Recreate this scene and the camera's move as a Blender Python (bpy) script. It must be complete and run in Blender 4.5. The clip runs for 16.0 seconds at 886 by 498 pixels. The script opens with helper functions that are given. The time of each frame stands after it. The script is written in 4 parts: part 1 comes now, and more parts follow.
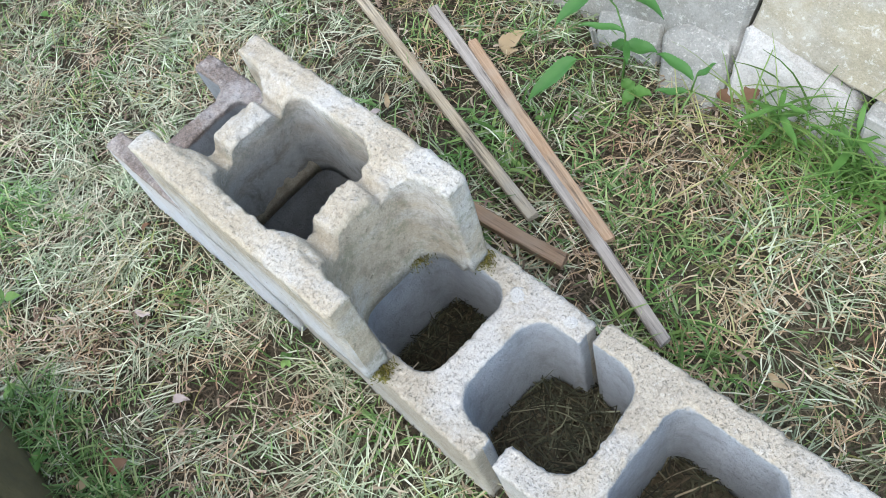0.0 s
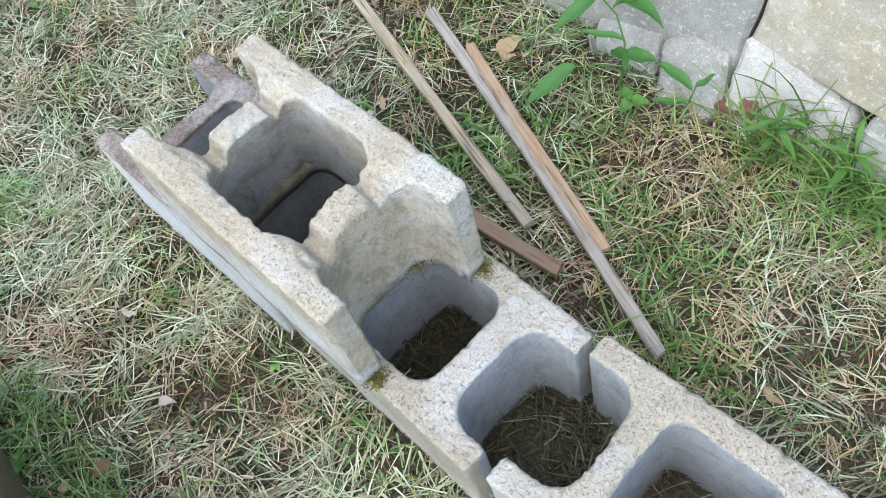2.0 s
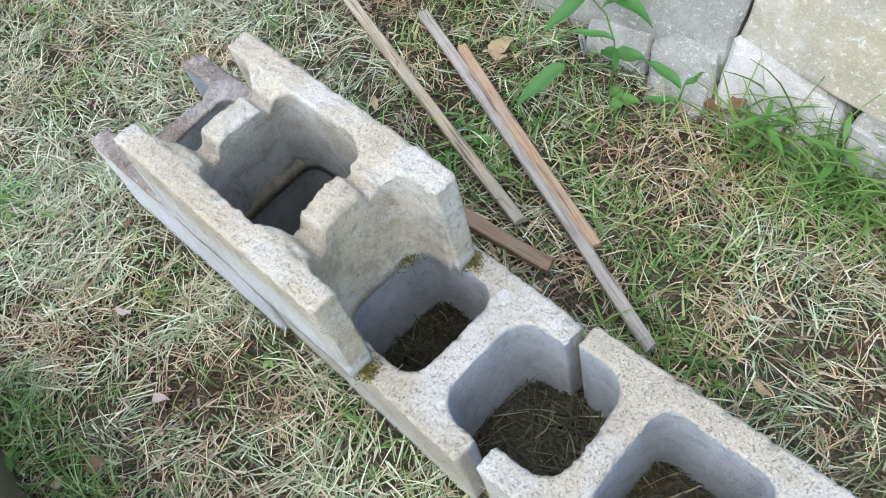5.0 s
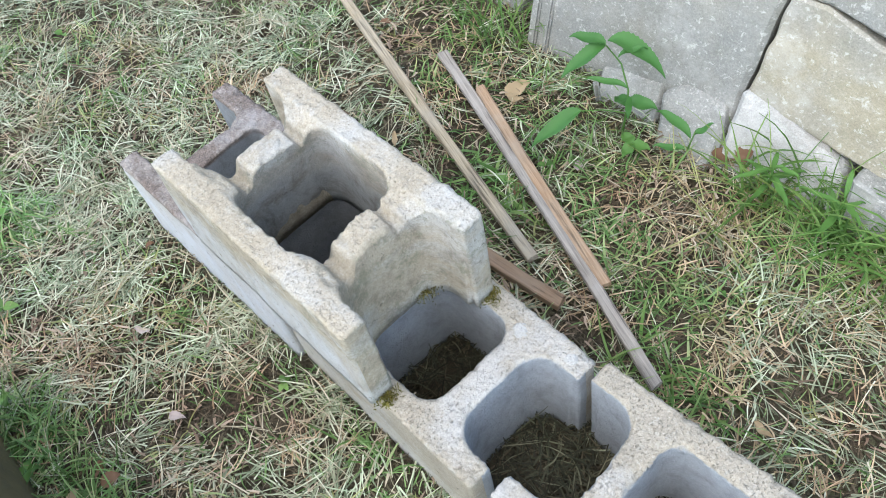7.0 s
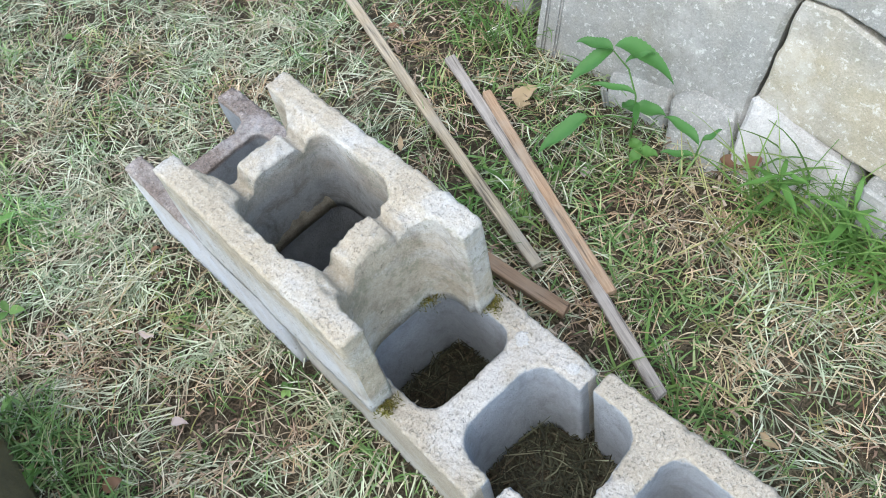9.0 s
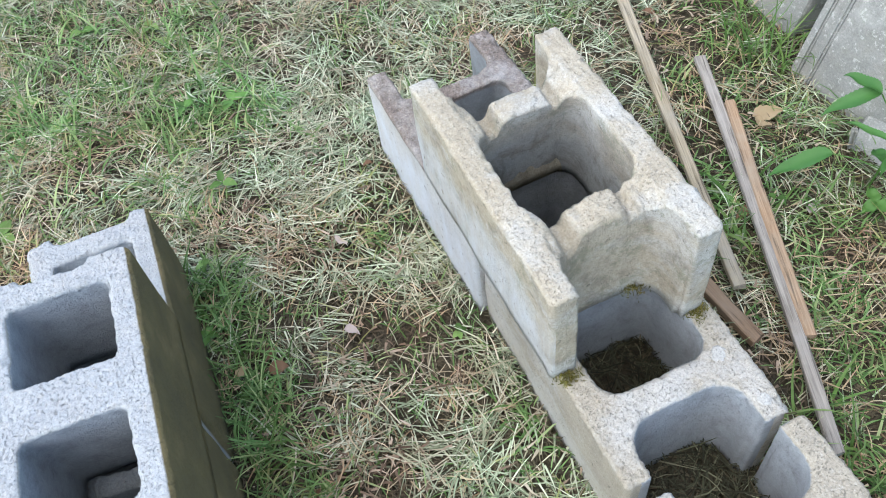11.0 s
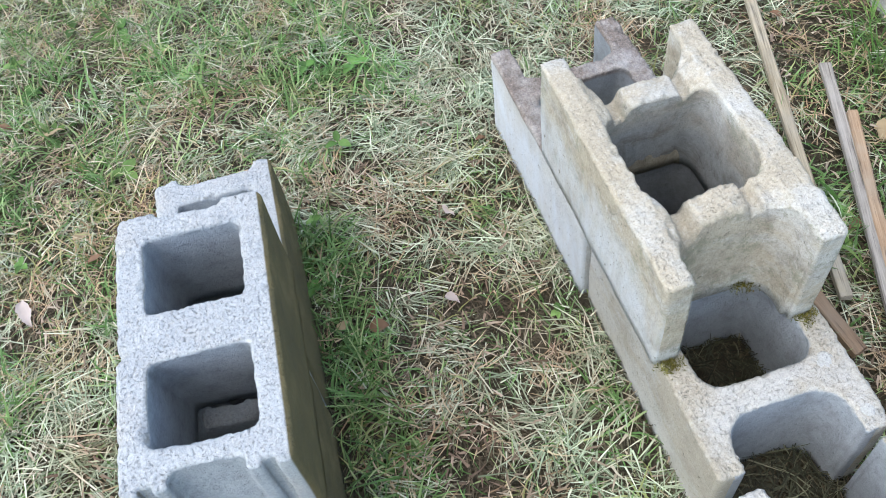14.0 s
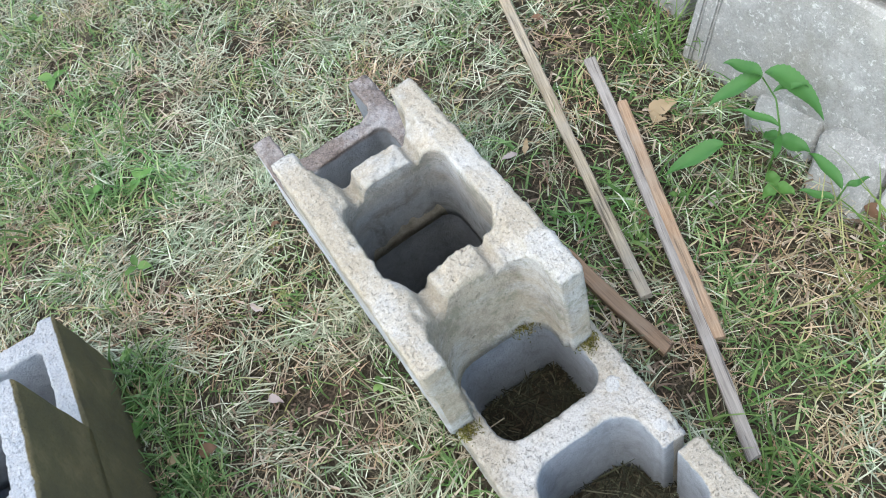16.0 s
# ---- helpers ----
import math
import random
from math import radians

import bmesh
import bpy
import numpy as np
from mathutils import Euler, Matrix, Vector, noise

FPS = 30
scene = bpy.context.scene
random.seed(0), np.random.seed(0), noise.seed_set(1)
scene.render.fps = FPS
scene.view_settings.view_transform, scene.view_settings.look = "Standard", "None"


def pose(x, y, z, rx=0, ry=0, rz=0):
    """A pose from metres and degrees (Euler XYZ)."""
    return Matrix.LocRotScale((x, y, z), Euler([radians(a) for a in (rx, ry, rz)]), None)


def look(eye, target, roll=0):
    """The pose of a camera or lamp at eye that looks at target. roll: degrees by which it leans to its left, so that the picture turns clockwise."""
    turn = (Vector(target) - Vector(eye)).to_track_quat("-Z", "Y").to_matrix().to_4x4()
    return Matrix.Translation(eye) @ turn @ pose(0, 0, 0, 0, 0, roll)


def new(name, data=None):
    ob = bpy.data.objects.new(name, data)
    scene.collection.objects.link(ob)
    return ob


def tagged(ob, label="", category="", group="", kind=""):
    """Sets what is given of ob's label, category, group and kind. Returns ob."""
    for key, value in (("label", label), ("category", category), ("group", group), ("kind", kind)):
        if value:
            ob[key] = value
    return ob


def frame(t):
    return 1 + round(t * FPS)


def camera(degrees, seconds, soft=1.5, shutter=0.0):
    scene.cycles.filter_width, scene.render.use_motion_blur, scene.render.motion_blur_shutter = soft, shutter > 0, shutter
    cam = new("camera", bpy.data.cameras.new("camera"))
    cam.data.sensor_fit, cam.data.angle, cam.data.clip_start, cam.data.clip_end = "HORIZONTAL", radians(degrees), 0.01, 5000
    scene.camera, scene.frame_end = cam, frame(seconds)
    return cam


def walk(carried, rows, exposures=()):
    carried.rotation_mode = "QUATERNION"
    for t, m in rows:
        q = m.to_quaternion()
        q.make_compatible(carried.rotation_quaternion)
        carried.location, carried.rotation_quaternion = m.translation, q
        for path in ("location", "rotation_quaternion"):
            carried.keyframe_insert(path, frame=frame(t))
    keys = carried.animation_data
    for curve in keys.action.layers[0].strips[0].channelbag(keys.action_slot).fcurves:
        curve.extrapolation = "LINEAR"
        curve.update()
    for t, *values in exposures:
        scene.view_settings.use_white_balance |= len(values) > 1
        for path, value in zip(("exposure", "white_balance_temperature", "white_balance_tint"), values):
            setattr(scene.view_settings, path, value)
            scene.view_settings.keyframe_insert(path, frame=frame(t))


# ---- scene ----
cam = camera(53.3, 16.0, soft=1.0)
PATH = [
    (0, (0.543, -0.115, 1.251), (-0.397, 0.39, -0.441), -21.7),
    (0.5, (0.531, -0.103, 1.246), (-0.384, 0.4, -0.459), -21.5),
    (1, (0.515, -0.104, 1.242), (-0.379, 0.404, -0.473), -20.6),
    (1.5, (0.515, -0.104, 1.242), (-0.376, 0.406, -0.474), -20.4),
    (2, (0.517, -0.119, 1.245), (-0.394, 0.415, -0.453), -18.6),
    (2.5, (0.52, -0.122, 1.249), (-0.395, 0.414, -0.447), -17.9),
    (3, (0.523, -0.12, 1.246), (-0.397, 0.411, -0.448), -18.1),
    (3.5, (0.524, -0.116, 1.244), (-0.377, 0.427, -0.457), -18.2),
    (5.8, (0.552, -0.141, 1.234), (-0.386, 0.424, -0.44), -18.2),
    (6, (0.52, -0.12, 1.253), (-0.388, 0.421, -0.445), -17.8),
    (6.5, (0.526, -0.148, 1.268), (-0.403, 0.425, -0.408), -15.1),
    (7, (0.531, -0.179, 1.288), (-0.41, 0.447, -0.362), -13.7),
    (7.5, (0.539, -0.175, 1.287), (-0.425, 0.449, -0.351), -14.3),
    (8, (0.533, -0.157, 1.28), (-0.427, 0.453, -0.365), -15.0),
    (8.5, (0.533, -0.155, 1.28), (-0.43, 0.45, -0.365), -14.9),
    (9, (0.537, -0.156, 1.281), (-0.433, 0.446, -0.361), -14.9),
    (9.5, (0.528, -0.165, 1.274), (-0.442, 0.436, -0.368), -13.0),
    (10, (0.503, -0.24, 1.28), (-0.521, 0.311, -0.347), -6.2),
    (10.2, (0.498, -0.277, 1.279), (-0.575, 0.2, -0.34), -5.5),
    (12.3, (0.46, -0.238, 1.318), (-0.616, 0.017, -0.348), -13.6),
    (12.5, (0.473, -0.213, 1.323), (-0.548, 0.146, -0.359), -14.2),
    (12.8, (0.463, -0.262, 1.292), (-0.574, 0.125, -0.375), -8.1),
    (13, (0.47, -0.33, 1.297), (-0.624, -0.062, -0.356), -5.8),
    (13.3, (0.476, -0.357, 1.298), (-0.649, -0.15, -0.342), -4.8),
    (13.5, (0.482, -0.366, 1.297), (-0.648, -0.149, -0.339), -5.6),
    (14, (0.485, -0.351, 1.303), (-0.644, -0.147, -0.335), -9.8),
    (14.2, (0.492, -0.308, 1.298), (-0.629, -0.108, -0.345), -15.2),
    (14.5, (0.502, -0.261, 1.31), (-0.553, 0.03, -0.364), -17.6),
    (15, (0.485, -0.172, 1.317), (-0.553, 0.069, -0.375), -21.0),
    (15.5, (0.488, -0.1, 1.329), (-0.572, 0.168, -0.345), -21.2),
    (16, (0.489, -0.042, 1.324), (-0.59, 0.236, -0.337), -22.1),
]
walk(cam, [(t, look(eye, target, roll)) for t, eye, target, roll in PATH])

# ---- world, sun and exposure ----
scene.view_settings.exposure = 1.55
SUN_AZ, SUN_EL = radians(-80), radians(60)   # angle of the bright sky from +x, height above the horizon
world = bpy.data.worlds.new("sky")
scene.world = world
world.use_nodes = True
wn = world.node_tree
sky = wn.nodes.new("ShaderNodeTexSky")
sky.sky_type = "NISHITA"
sky.sun_disc = False
sky.sun_elevation = SUN_EL
sky.sun_rotation = radians(90) - SUN_AZ
bg = wn.nodes["Background"]
bg.inputs["Strength"].default_value = 0.135
wn.links.new(sky.outputs[0], bg.inputs["Color"])
sun_data = bpy.data.lights.new("sun", "SUN")
sun_data.energy, sun_data.angle, sun_data.color = 1.45, radians(104), (1.0, 0.955, 0.865)
sun = new("sun", sun_data)
sun.matrix_world = look((math.cos(SUN_AZ) * 3, math.sin(SUN_AZ) * 3, 3 * math.tan(SUN_EL)), (0, 0, 0))


# ---- materials ----
TEN = (0.42, 0.243, 0.194)     # length, width, height of the wide blocks


class Nodes:
    """A small helper to write node trees in few lines."""

    def __init__(self, name):
        self.mat = bpy.data.materials.new(name)
        self.mat.use_nodes = True
        self.tree = self.mat.node_tree
        self.bsdf = self.tree.nodes["Principled BSDF"]
        self.coord = self.node("ShaderNodeTexCoord")

    def node(self, kind, ins=(), **props):
        n = self.tree.nodes.new(kind)
        for k, v in props.items():
            setattr(n, k, v)
        for k, v in dict(ins).items():
            self.put(n.inputs[k], v)
        return n

    def put(self, socket, v):
        if isinstance(v, bpy.types.NodeSocket):
            self.tree.links.new(v, socket)
        else:
            socket.default_value = v

    def noise(self, scale, detail=4.0, rough=0.55, vec=None, dist=0.0):
        n = self.node("ShaderNodeTexNoise", {"Scale": scale, "Detail": detail, "Roughness": rough, "Distortion": dist,
                                             "Vector": vec or self.coord.outputs["Object"]})
        return n.outputs["Fac"]

    def cells(self, scale, vec=None, feature="F1"):
        n = self.node("ShaderNodeTexVoronoi", {"Scale": scale, "Vector": vec or self.coord.outputs["Object"]}, feature=feature)
        return n.outputs["Distance"]

    def ramp(self, fac, stops):
        n = self.node("ShaderNodeValToRGB", {"Fac": fac})
        e = n.color_ramp.elements
        while len(e) < len(stops):
            e.new(0.5)
        for el, (p, c) in zip(e, stops):
            el.position = p
            el.color = (*c, 1) if isinstance(c, tuple) else (c, c, c, 1)
        return n.outputs["Color"]

    def mix(self, fac, a, b, blend="MIX"):
        n = self.node("ShaderNodeMix", data_type="RGBA", blend_type=blend)
        self.put(n.inputs["Factor"], fac)
        ca = [s for s in n.inputs if s.name == "A" and s.type == "RGBA"][0]
        cb = [s for s in n.inputs if s.name == "B" and s.type == "RGBA"][0]
        self.put(ca, (*a, 1) if isinstance(a, tuple) else a)
        self.put(cb, (*b, 1) if isinstance(b, tuple) else b)
        return [s for s in n.outputs if s.type == "RGBA"][0]

    def math(self, op, a, b=0.0):
        n = self.node("ShaderNodeMath", operation=op)
        self.put(n.inputs[0], a)
        self.put(n.inputs[1], b)
        return n.outputs[0]

    def bump(self, height, strength, dist=0.002, normal=None):
        n = self.node("ShaderNodeBump", {"Height": height, "Strength": strength, "Distance": dist})
        if normal:
            self.put(n.inputs["Normal"], normal)
        return n.outputs["Normal"]

    def finish(self, color, rough, normal=None):
        self.put(self.bsdf.inputs["Base Color"], color)
        self.put(self.bsdf.inputs["Roughness"], rough)
        self.bsdf.inputs["Specular IOR Level"].default_value = 0.25
        if normal:
            self.put(self.bsdf.inputs["Normal"], normal)
        return self.mat


def concrete(name, light, dark, stain, stain_at=0.55, pore=0.5, side=None, side_col=(0.1, 0.09, 0.045), seed=0.0, grit=1.0,
             top=None, even=False, bands=None, spots=0.0, dirt=0.2, core=None, side_light=None):
    """Cast concrete: sand grain, pits, blotches and a stain. side: an algae film over the outer face past that local y.
    top: a dark crust above that local height. bands: the tint of faint weathering bands along the block.
    side_light: height and tint of the skylight painted on the outer long face.
    core: half length, half width, height, tint and mould of the bare cast faces within the hollows; the tint paints in
    their shade."""
    m = Nodes(name)
    obj = m.coord.outputs["Object"]
    shift = m.node("ShaderNodeVectorMath", {0: obj, 1: (seed, seed * 1.7, seed * 0.6)}, operation="ADD").outputs[0]
    grain = m.noise(300 if even else 340, 5, 0.78, shift)
    blotch = m.noise(16, 5, 0.62, shift)
    broad = m.noise(5, 4, 0.6, shift)
    col = m.mix(m.ramp(blotch, [(0.32, 0.0), (0.68, 1.0)]), dark, light)
    col = m.mix(m.ramp(broad, [(stain_at - 0.1, 0.0), (stain_at + 0.14, 0.85)]), col, stain)
    if bands:
        mp = m.node("ShaderNodeMapping", {"Vector": shift, "Scale": (7, 7, 13)}).outputs[0]
        col = m.mix(m.ramp(m.noise(1.0, 5, 0.6, mp), [(0.48, 0.0), (0.64, 0.6)]), col, bands)
    col = m.mix(1.0, col, m.ramp(grain, [(0.3, 0.72), (0.5, 1.0), (0.7, 1.18)]), "MULTIPLY")
    wobble = m.node("ShaderNodeTexNoise", {"Scale": 140.0, "Detail": 2.0, "Vector": shift}).outputs["Color"]
    bent = m.node("ShaderNodeVectorMath", {0: wobble, 1: (0.006, 0.006, 0.006), 2: shift}, operation="MULTIPLY_ADD")
    up = m.node("ShaderNodeSeparateXYZ", {0: m.node("ShaderNodeNewGeometry").outputs["Normal"]}).outputs["Z"]
    flat = m.ramp(up, [(0.35, 0.62), (0.85, 1.0)])
    upright = m.ramp(up, [(0.35, 1.0), (0.85, 0.08)])
    crev = m.ramp(m.noise(270, 4, 0.62, bent.outputs[0]), [(0.33, 1.0), (0.42, 0.0)])
    vor = m.node("ShaderNodeTexVoronoi", {"Scale": 230.0, "Vector": bent.outputs[0]})
    pick = m.ramp(m.node("ShaderNodeSeparateColor", {0: vor.outputs["Color"]}).outputs[0], [(0.74, 0.0), (0.78, 1.0)])
    holes = m.math("MULTIPLY", m.ramp(vor.outputs["Distance"], [(0.18, 1.0), (0.32, 0.0)]), pick)
    pits = m.math("MULTIPLY", m.math("MAXIMUM", crev, holes), flat)
    col = m.mix(m.math("MULTIPLY", pits, pore), col, (0.13, 0.115, 0.095))
    pale = m.math("MULTIPLY", m.ramp(m.noise(230, 3, 0.6, bent.outputs[0]), [(0.52, 0.0), (0.7, 0.3)]), flat)
    col = m.mix(pale, col, (0.6, 0.57, 0.5))
    grime = m.math("MULTIPLY", m.ramp(m.noise(17, 7, 0.8, shift, 0.1), [(0.48, 0.0), (0.66, dirt)]), upright)
    if not even:
        col = m.mix(grime, col, (0.15, 0.125, 0.092))
        green = m.math("MULTIPLY", m.ramp(m.noise(24, 7, 0.82, bent.outputs[0], 0.1), [(0.53, 0.0), (0.62, 0.8 * dirt)]), upright)
        col = m.mix(green, col, (0.17, 0.185, 0.12))
    lichen = m.ramp(m.noise(38, 6, 0.75, shift, 0.4), [(0.7 if even else 0.6, 0.0), (0.74 if even else 0.7, 0.4)])
    col = m.mix(lichen, col, (0.62, 0.62, 0.58))
    if spots:
        col = m.mix(m.ramp(m.noise(95, 5, 0.7, shift, 0.3), [(0.57, 0.0), (0.64, spots)]), col, (0.6, 0.6, 0.55))
        col = m.mix(m.ramp(m.noise(7, 6, 0.7, shift), [(0.52, 0.0), (0.7, spots)]), col, (0.5, 0.5, 0.46))
    # side skylight painted as a pale streaky tint on the outer face; dark specks over it
    if side_light is not None:
        sep = m.node("ShaderNodeSeparateXYZ", {0: obj})
        outer = m.math("MULTIPLY", m.math("LESS_THAN", sep.outputs["Y"], -TEN[1] / 2 + 0.006), m.ramp(up, [(0.3, 1.0), (0.6, 0.0)]))
        low = m.math("MULTIPLY", m.math("SUBTRACT", side_light[0], m.math("ADD", sep.outputs["Z"], m.math("MULTIPLY", m.math("SUBTRACT", m.noise(14, 5, 0.7, shift), 0.5), 0.12))), 14.0)
        streak = m.ramp(m.noise(1.0, 6, 0.7, m.node("ShaderNodeMapping", {"Vector": shift, "Scale": (30, 30, 9)}).outputs[0]), [(0.36, 0.35), (0.6, 1.0)])
        outer = m.math("MULTIPLY", m.math("MULTIPLY", outer, m.ramp(low, [(0.0, 0.0), (1.0, 0.8)])), streak)
        col = m.mix(outer, col, side_light[1])
        specks = m.math("MULTIPLY", m.ramp(m.noise(75, 4, 0.75, bent.outputs[0], 0.5), [(0.62, 0.0), (0.68, 0.75)]), upright)
        col = m.mix(specks, col, (0.13, 0.12, 0.085))
    if side is not None:
        sep = m.node("ShaderNodeSeparateXYZ", {0: obj})
        mask = m.ramp(m.math("MULTIPLY", m.math("SUBTRACT", sep.outputs["Y"], side), 250.0), [(0.2, 0.0), (0.8, 0.97)])
        north = m.node("ShaderNodeSeparateXYZ", {0: m.node("ShaderNodeNewGeometry").outputs["Normal"]}).outputs["Y"]
        patchy = m.math("MULTIPLY", m.ramp(north, [(0.6, 0.0), (0.9, 0.7)]), m.ramp(m.noise(9, 5, 0.7, shift), [(0.3, 0.4), (0.5, 1.0)]))
        mask = m.math("MAXIMUM", mask, patchy)
        film = m.ramp(m.noise(11, 6, 0.7, shift), [(0.3, side_col), (0.55, (side_col[0] * 1.5, side_col[1] * 1.45, side_col[2] * 1.3)), (0.75, (0.2, 0.15, 0.07))])
        film = m.mix(1.0, film, m.ramp(grain, [(0.3, 0.8), (0.7, 1.2)]), "MULTIPLY")
        col = m.mix(mask, col, film)
    # shade inside the hollows painted as a grey-blue tint, stronger downwards, plus mould
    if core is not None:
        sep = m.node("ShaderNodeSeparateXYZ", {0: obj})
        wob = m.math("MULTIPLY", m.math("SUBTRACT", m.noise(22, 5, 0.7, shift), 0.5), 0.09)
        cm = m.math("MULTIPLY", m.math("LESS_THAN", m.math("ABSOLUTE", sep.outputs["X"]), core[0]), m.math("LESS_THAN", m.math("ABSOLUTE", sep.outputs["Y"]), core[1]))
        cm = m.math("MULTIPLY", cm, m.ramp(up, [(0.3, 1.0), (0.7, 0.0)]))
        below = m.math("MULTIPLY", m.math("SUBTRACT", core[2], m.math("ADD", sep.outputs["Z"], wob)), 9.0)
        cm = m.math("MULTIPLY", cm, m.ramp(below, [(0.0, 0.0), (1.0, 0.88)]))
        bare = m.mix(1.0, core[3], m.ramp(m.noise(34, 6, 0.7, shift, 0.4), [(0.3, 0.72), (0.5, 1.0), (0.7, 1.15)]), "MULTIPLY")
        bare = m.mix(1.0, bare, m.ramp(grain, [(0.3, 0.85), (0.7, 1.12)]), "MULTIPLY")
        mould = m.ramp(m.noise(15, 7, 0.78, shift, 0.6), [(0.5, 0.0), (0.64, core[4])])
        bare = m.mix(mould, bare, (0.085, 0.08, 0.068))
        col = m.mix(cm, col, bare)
    if top is not None:
        sep = m.node("ShaderNodeSeparateXYZ", {0: obj})
        wob = m.math("ADD", sep.outputs["Z"], m.math("MULTIPLY", m.math("SUBTRACT", m.noise(25, 4), 0.5), 0.01))
        mask = m.ramp(m.math("MULTIPLY", m.math("SUBTRACT", wob, top), 100.0), [(0.2, 0.0), (0.8, 0.92)])
        crust = m.ramp(m.noise(60, 6, 0.75, shift), [(0.3, (0.075, 0.058, 0.048)), (0.55, (0.165, 0.13, 0.108)), (0.74, (0.29, 0.25, 0.215))])
        crust = m.mix(1.0, crust, m.ramp(grain, [(0.3, 0.45), (0.5, 1.0), (0.7, 1.9)]), "MULTIPLY")
        mask = m.math("MULTIPLY", mask, m.ramp(m.noise(14, 5, 0.7, shift), [(0.36, 0.55), (0.56, 1.0)]))
        col = m.mix(mask, col, crust)
    h = m.math("ADD", m.math("MULTIPLY", grain, 0.4), m.math("MULTIPLY", m.noise(190, 5, 0.75, shift), 0.9))
    h = m.math("SUBTRACT", h, m.math("MULTIPLY", pits, 0.7))
    return m.finish(col, 0.92, m.bump(h, min(1.0, 0.9 * grit), 0.0022 * grit))


def wood(name, a, b, grey):
    m = Nodes(name)
    mp = m.node("ShaderNodeMapping", {"Vector": m.coord.outputs["Object"], "Scale": (3, 75, 75)}).outputs[0]
    grain = m.noise(3.0, 6, 0.65, mp, 0.6)
    col = m.mix(m.ramp(grain, [(0.36, 0.0), (0.64, 1.0)]), a, b)
    wear = m.noise(9, 5, 0.65)
    col = m.mix(m.ramp(wear, [(0.42, 0.0), (0.68, 0.8)]), col, grey)
    crack = m.ramp(m.noise(2.2, 5, 0.6, mp), [(0.34, 1.0), (0.42, 0.0)])
    col = m.mix(m.math("MULTIPLY", crack, 0.65), col, (0.05, 0.04, 0.03))
    return m.finish(col, 0.8, m.bump(m.math("SUBTRACT", grain, crack), 0.6, 0.0012))


def blades(name, stops, translucent=0.25, rough=0.7):
    """Grass: every blade has its own tone."""
    m = Nodes(name)
    geo = m.node("ShaderNodeNewGeometry")
    col = m.ramp(geo.outputs["Random Per Island"], stops)
    patch = m.ramp(m.noise(5, 4, 0.6), [(0.34, (0.96, 0.84, 0.74)), (0.47, (1.0, 0.98, 0.93)), (0.6, (0.95, 1.03, 0.94)), (0.75, (1.1, 1.12, 1.06))])
    col = m.mix(1.0, col, patch, "MULTIPLY")
    clump = m.ramp(m.noise(24, 3, 0.6), [(0.3, (0.78, 0.74, 0.7)), (0.5, (1.0, 1.0, 1.0)), (0.7, (1.16, 1.17, 1.14))])
    col = m.mix(1.0, col, clump, "MULTIPLY")
    mat = m.finish(col, rough)
    tr = m.node("ShaderNodeBsdfTranslucent", {"Color": col})
    mx = m.node("ShaderNodeMixShader", {0: translucent, 1: m.bsdf.outputs[0], 2: tr.outputs[0]})
    m.put(m.tree.nodes["Material Output"].inputs["Surface"], mx.outputs[0])
    return mat


def leafy(name, a, b, rough=0.55, translucent=0.3):
    m = Nodes(name)
    col = m.mix(m.noise(35, 4), a, b)
    col = m.mix(m.ramp(m.node("ShaderNodeObjectInfo").outputs["Random"], [(0.0, 0.0), (1.0, 0.5)]), col, b)
    mat = m.finish(col, rough, m.bump(m.noise(180, 3), 0.35, 0.001))
    tr = m.node("ShaderNodeBsdfTranslucent", {"Color": col})
    mx = m.node("ShaderNodeMixShader", {0: translucent, 1: m.bsdf.outputs[0], 2: tr.outputs[0]})
    m.put(m.tree.nodes["Material Output"].inputs["Surface"], mx.outputs[0])
    return mat


def soil():
    m = Nodes("soil_and_thatch")
    n = m.noise(6, 6, 0.65)
    col = m.ramp(n, [(0.3, (0.034, 0.031, 0.016)), (0.5, (0.062, 0.053, 0.033)), (0.7, (0.1, 0.08, 0.054))])
    col = m.mix(1.0, col, m.ramp(m.noise(220, 4, 0.7), [(0.3, 0.55), (0.7, 1.35)]), "MULTIPLY")
    # farther out the sward closes over the soil
    far = m.node("ShaderNodeVectorMath", {0: m.coord.outputs["Object"], 1: (-0.57, 0.05, 0.0)}, operation="DISTANCE").outputs["Value"]
    sward = m.ramp(m.noise(3, 6, 0.7), [(0.3, (0.09, 0.108, 0.048)), (0.5, (0.145, 0.148, 0.082)), (0.7, (0.195, 0.172, 0.106))])
    sward = m.mix(1.0, sward, m.ramp(m.noise(90, 4, 0.7), [(0.3, 0.6), (0.7, 1.35)]), "MULTIPLY")
    reach = m.math("ADD", far, m.math("MULTIPLY", m.noise(4, 4), 0.5))
    col = m.mix(m.ramp(m.math("MULTIPLY", reach, 0.2), [(0.22, 0.0), (0.34, 1.0)]), col, sward)
    return m.finish(col, 0.95, m.bump(m.noise(260, 4, 0.7), 0.9, 0.006))


M_CREAM = concrete("weathered_cream_concrete", (0.424, 0.379, 0.292), (0.353, 0.313, 0.237), (0.379, 0.328, 0.234), 0.57, 0.08, seed=3.1, grit=1.0, bands=(0.5, 0.52, 0.51), dirt=0.65, side_light=(0.15, (0.5, 0.53, 0.54)), core=(0.1, 0.1, 0.185, (0.29, 0.31, 0.31), 0.7))
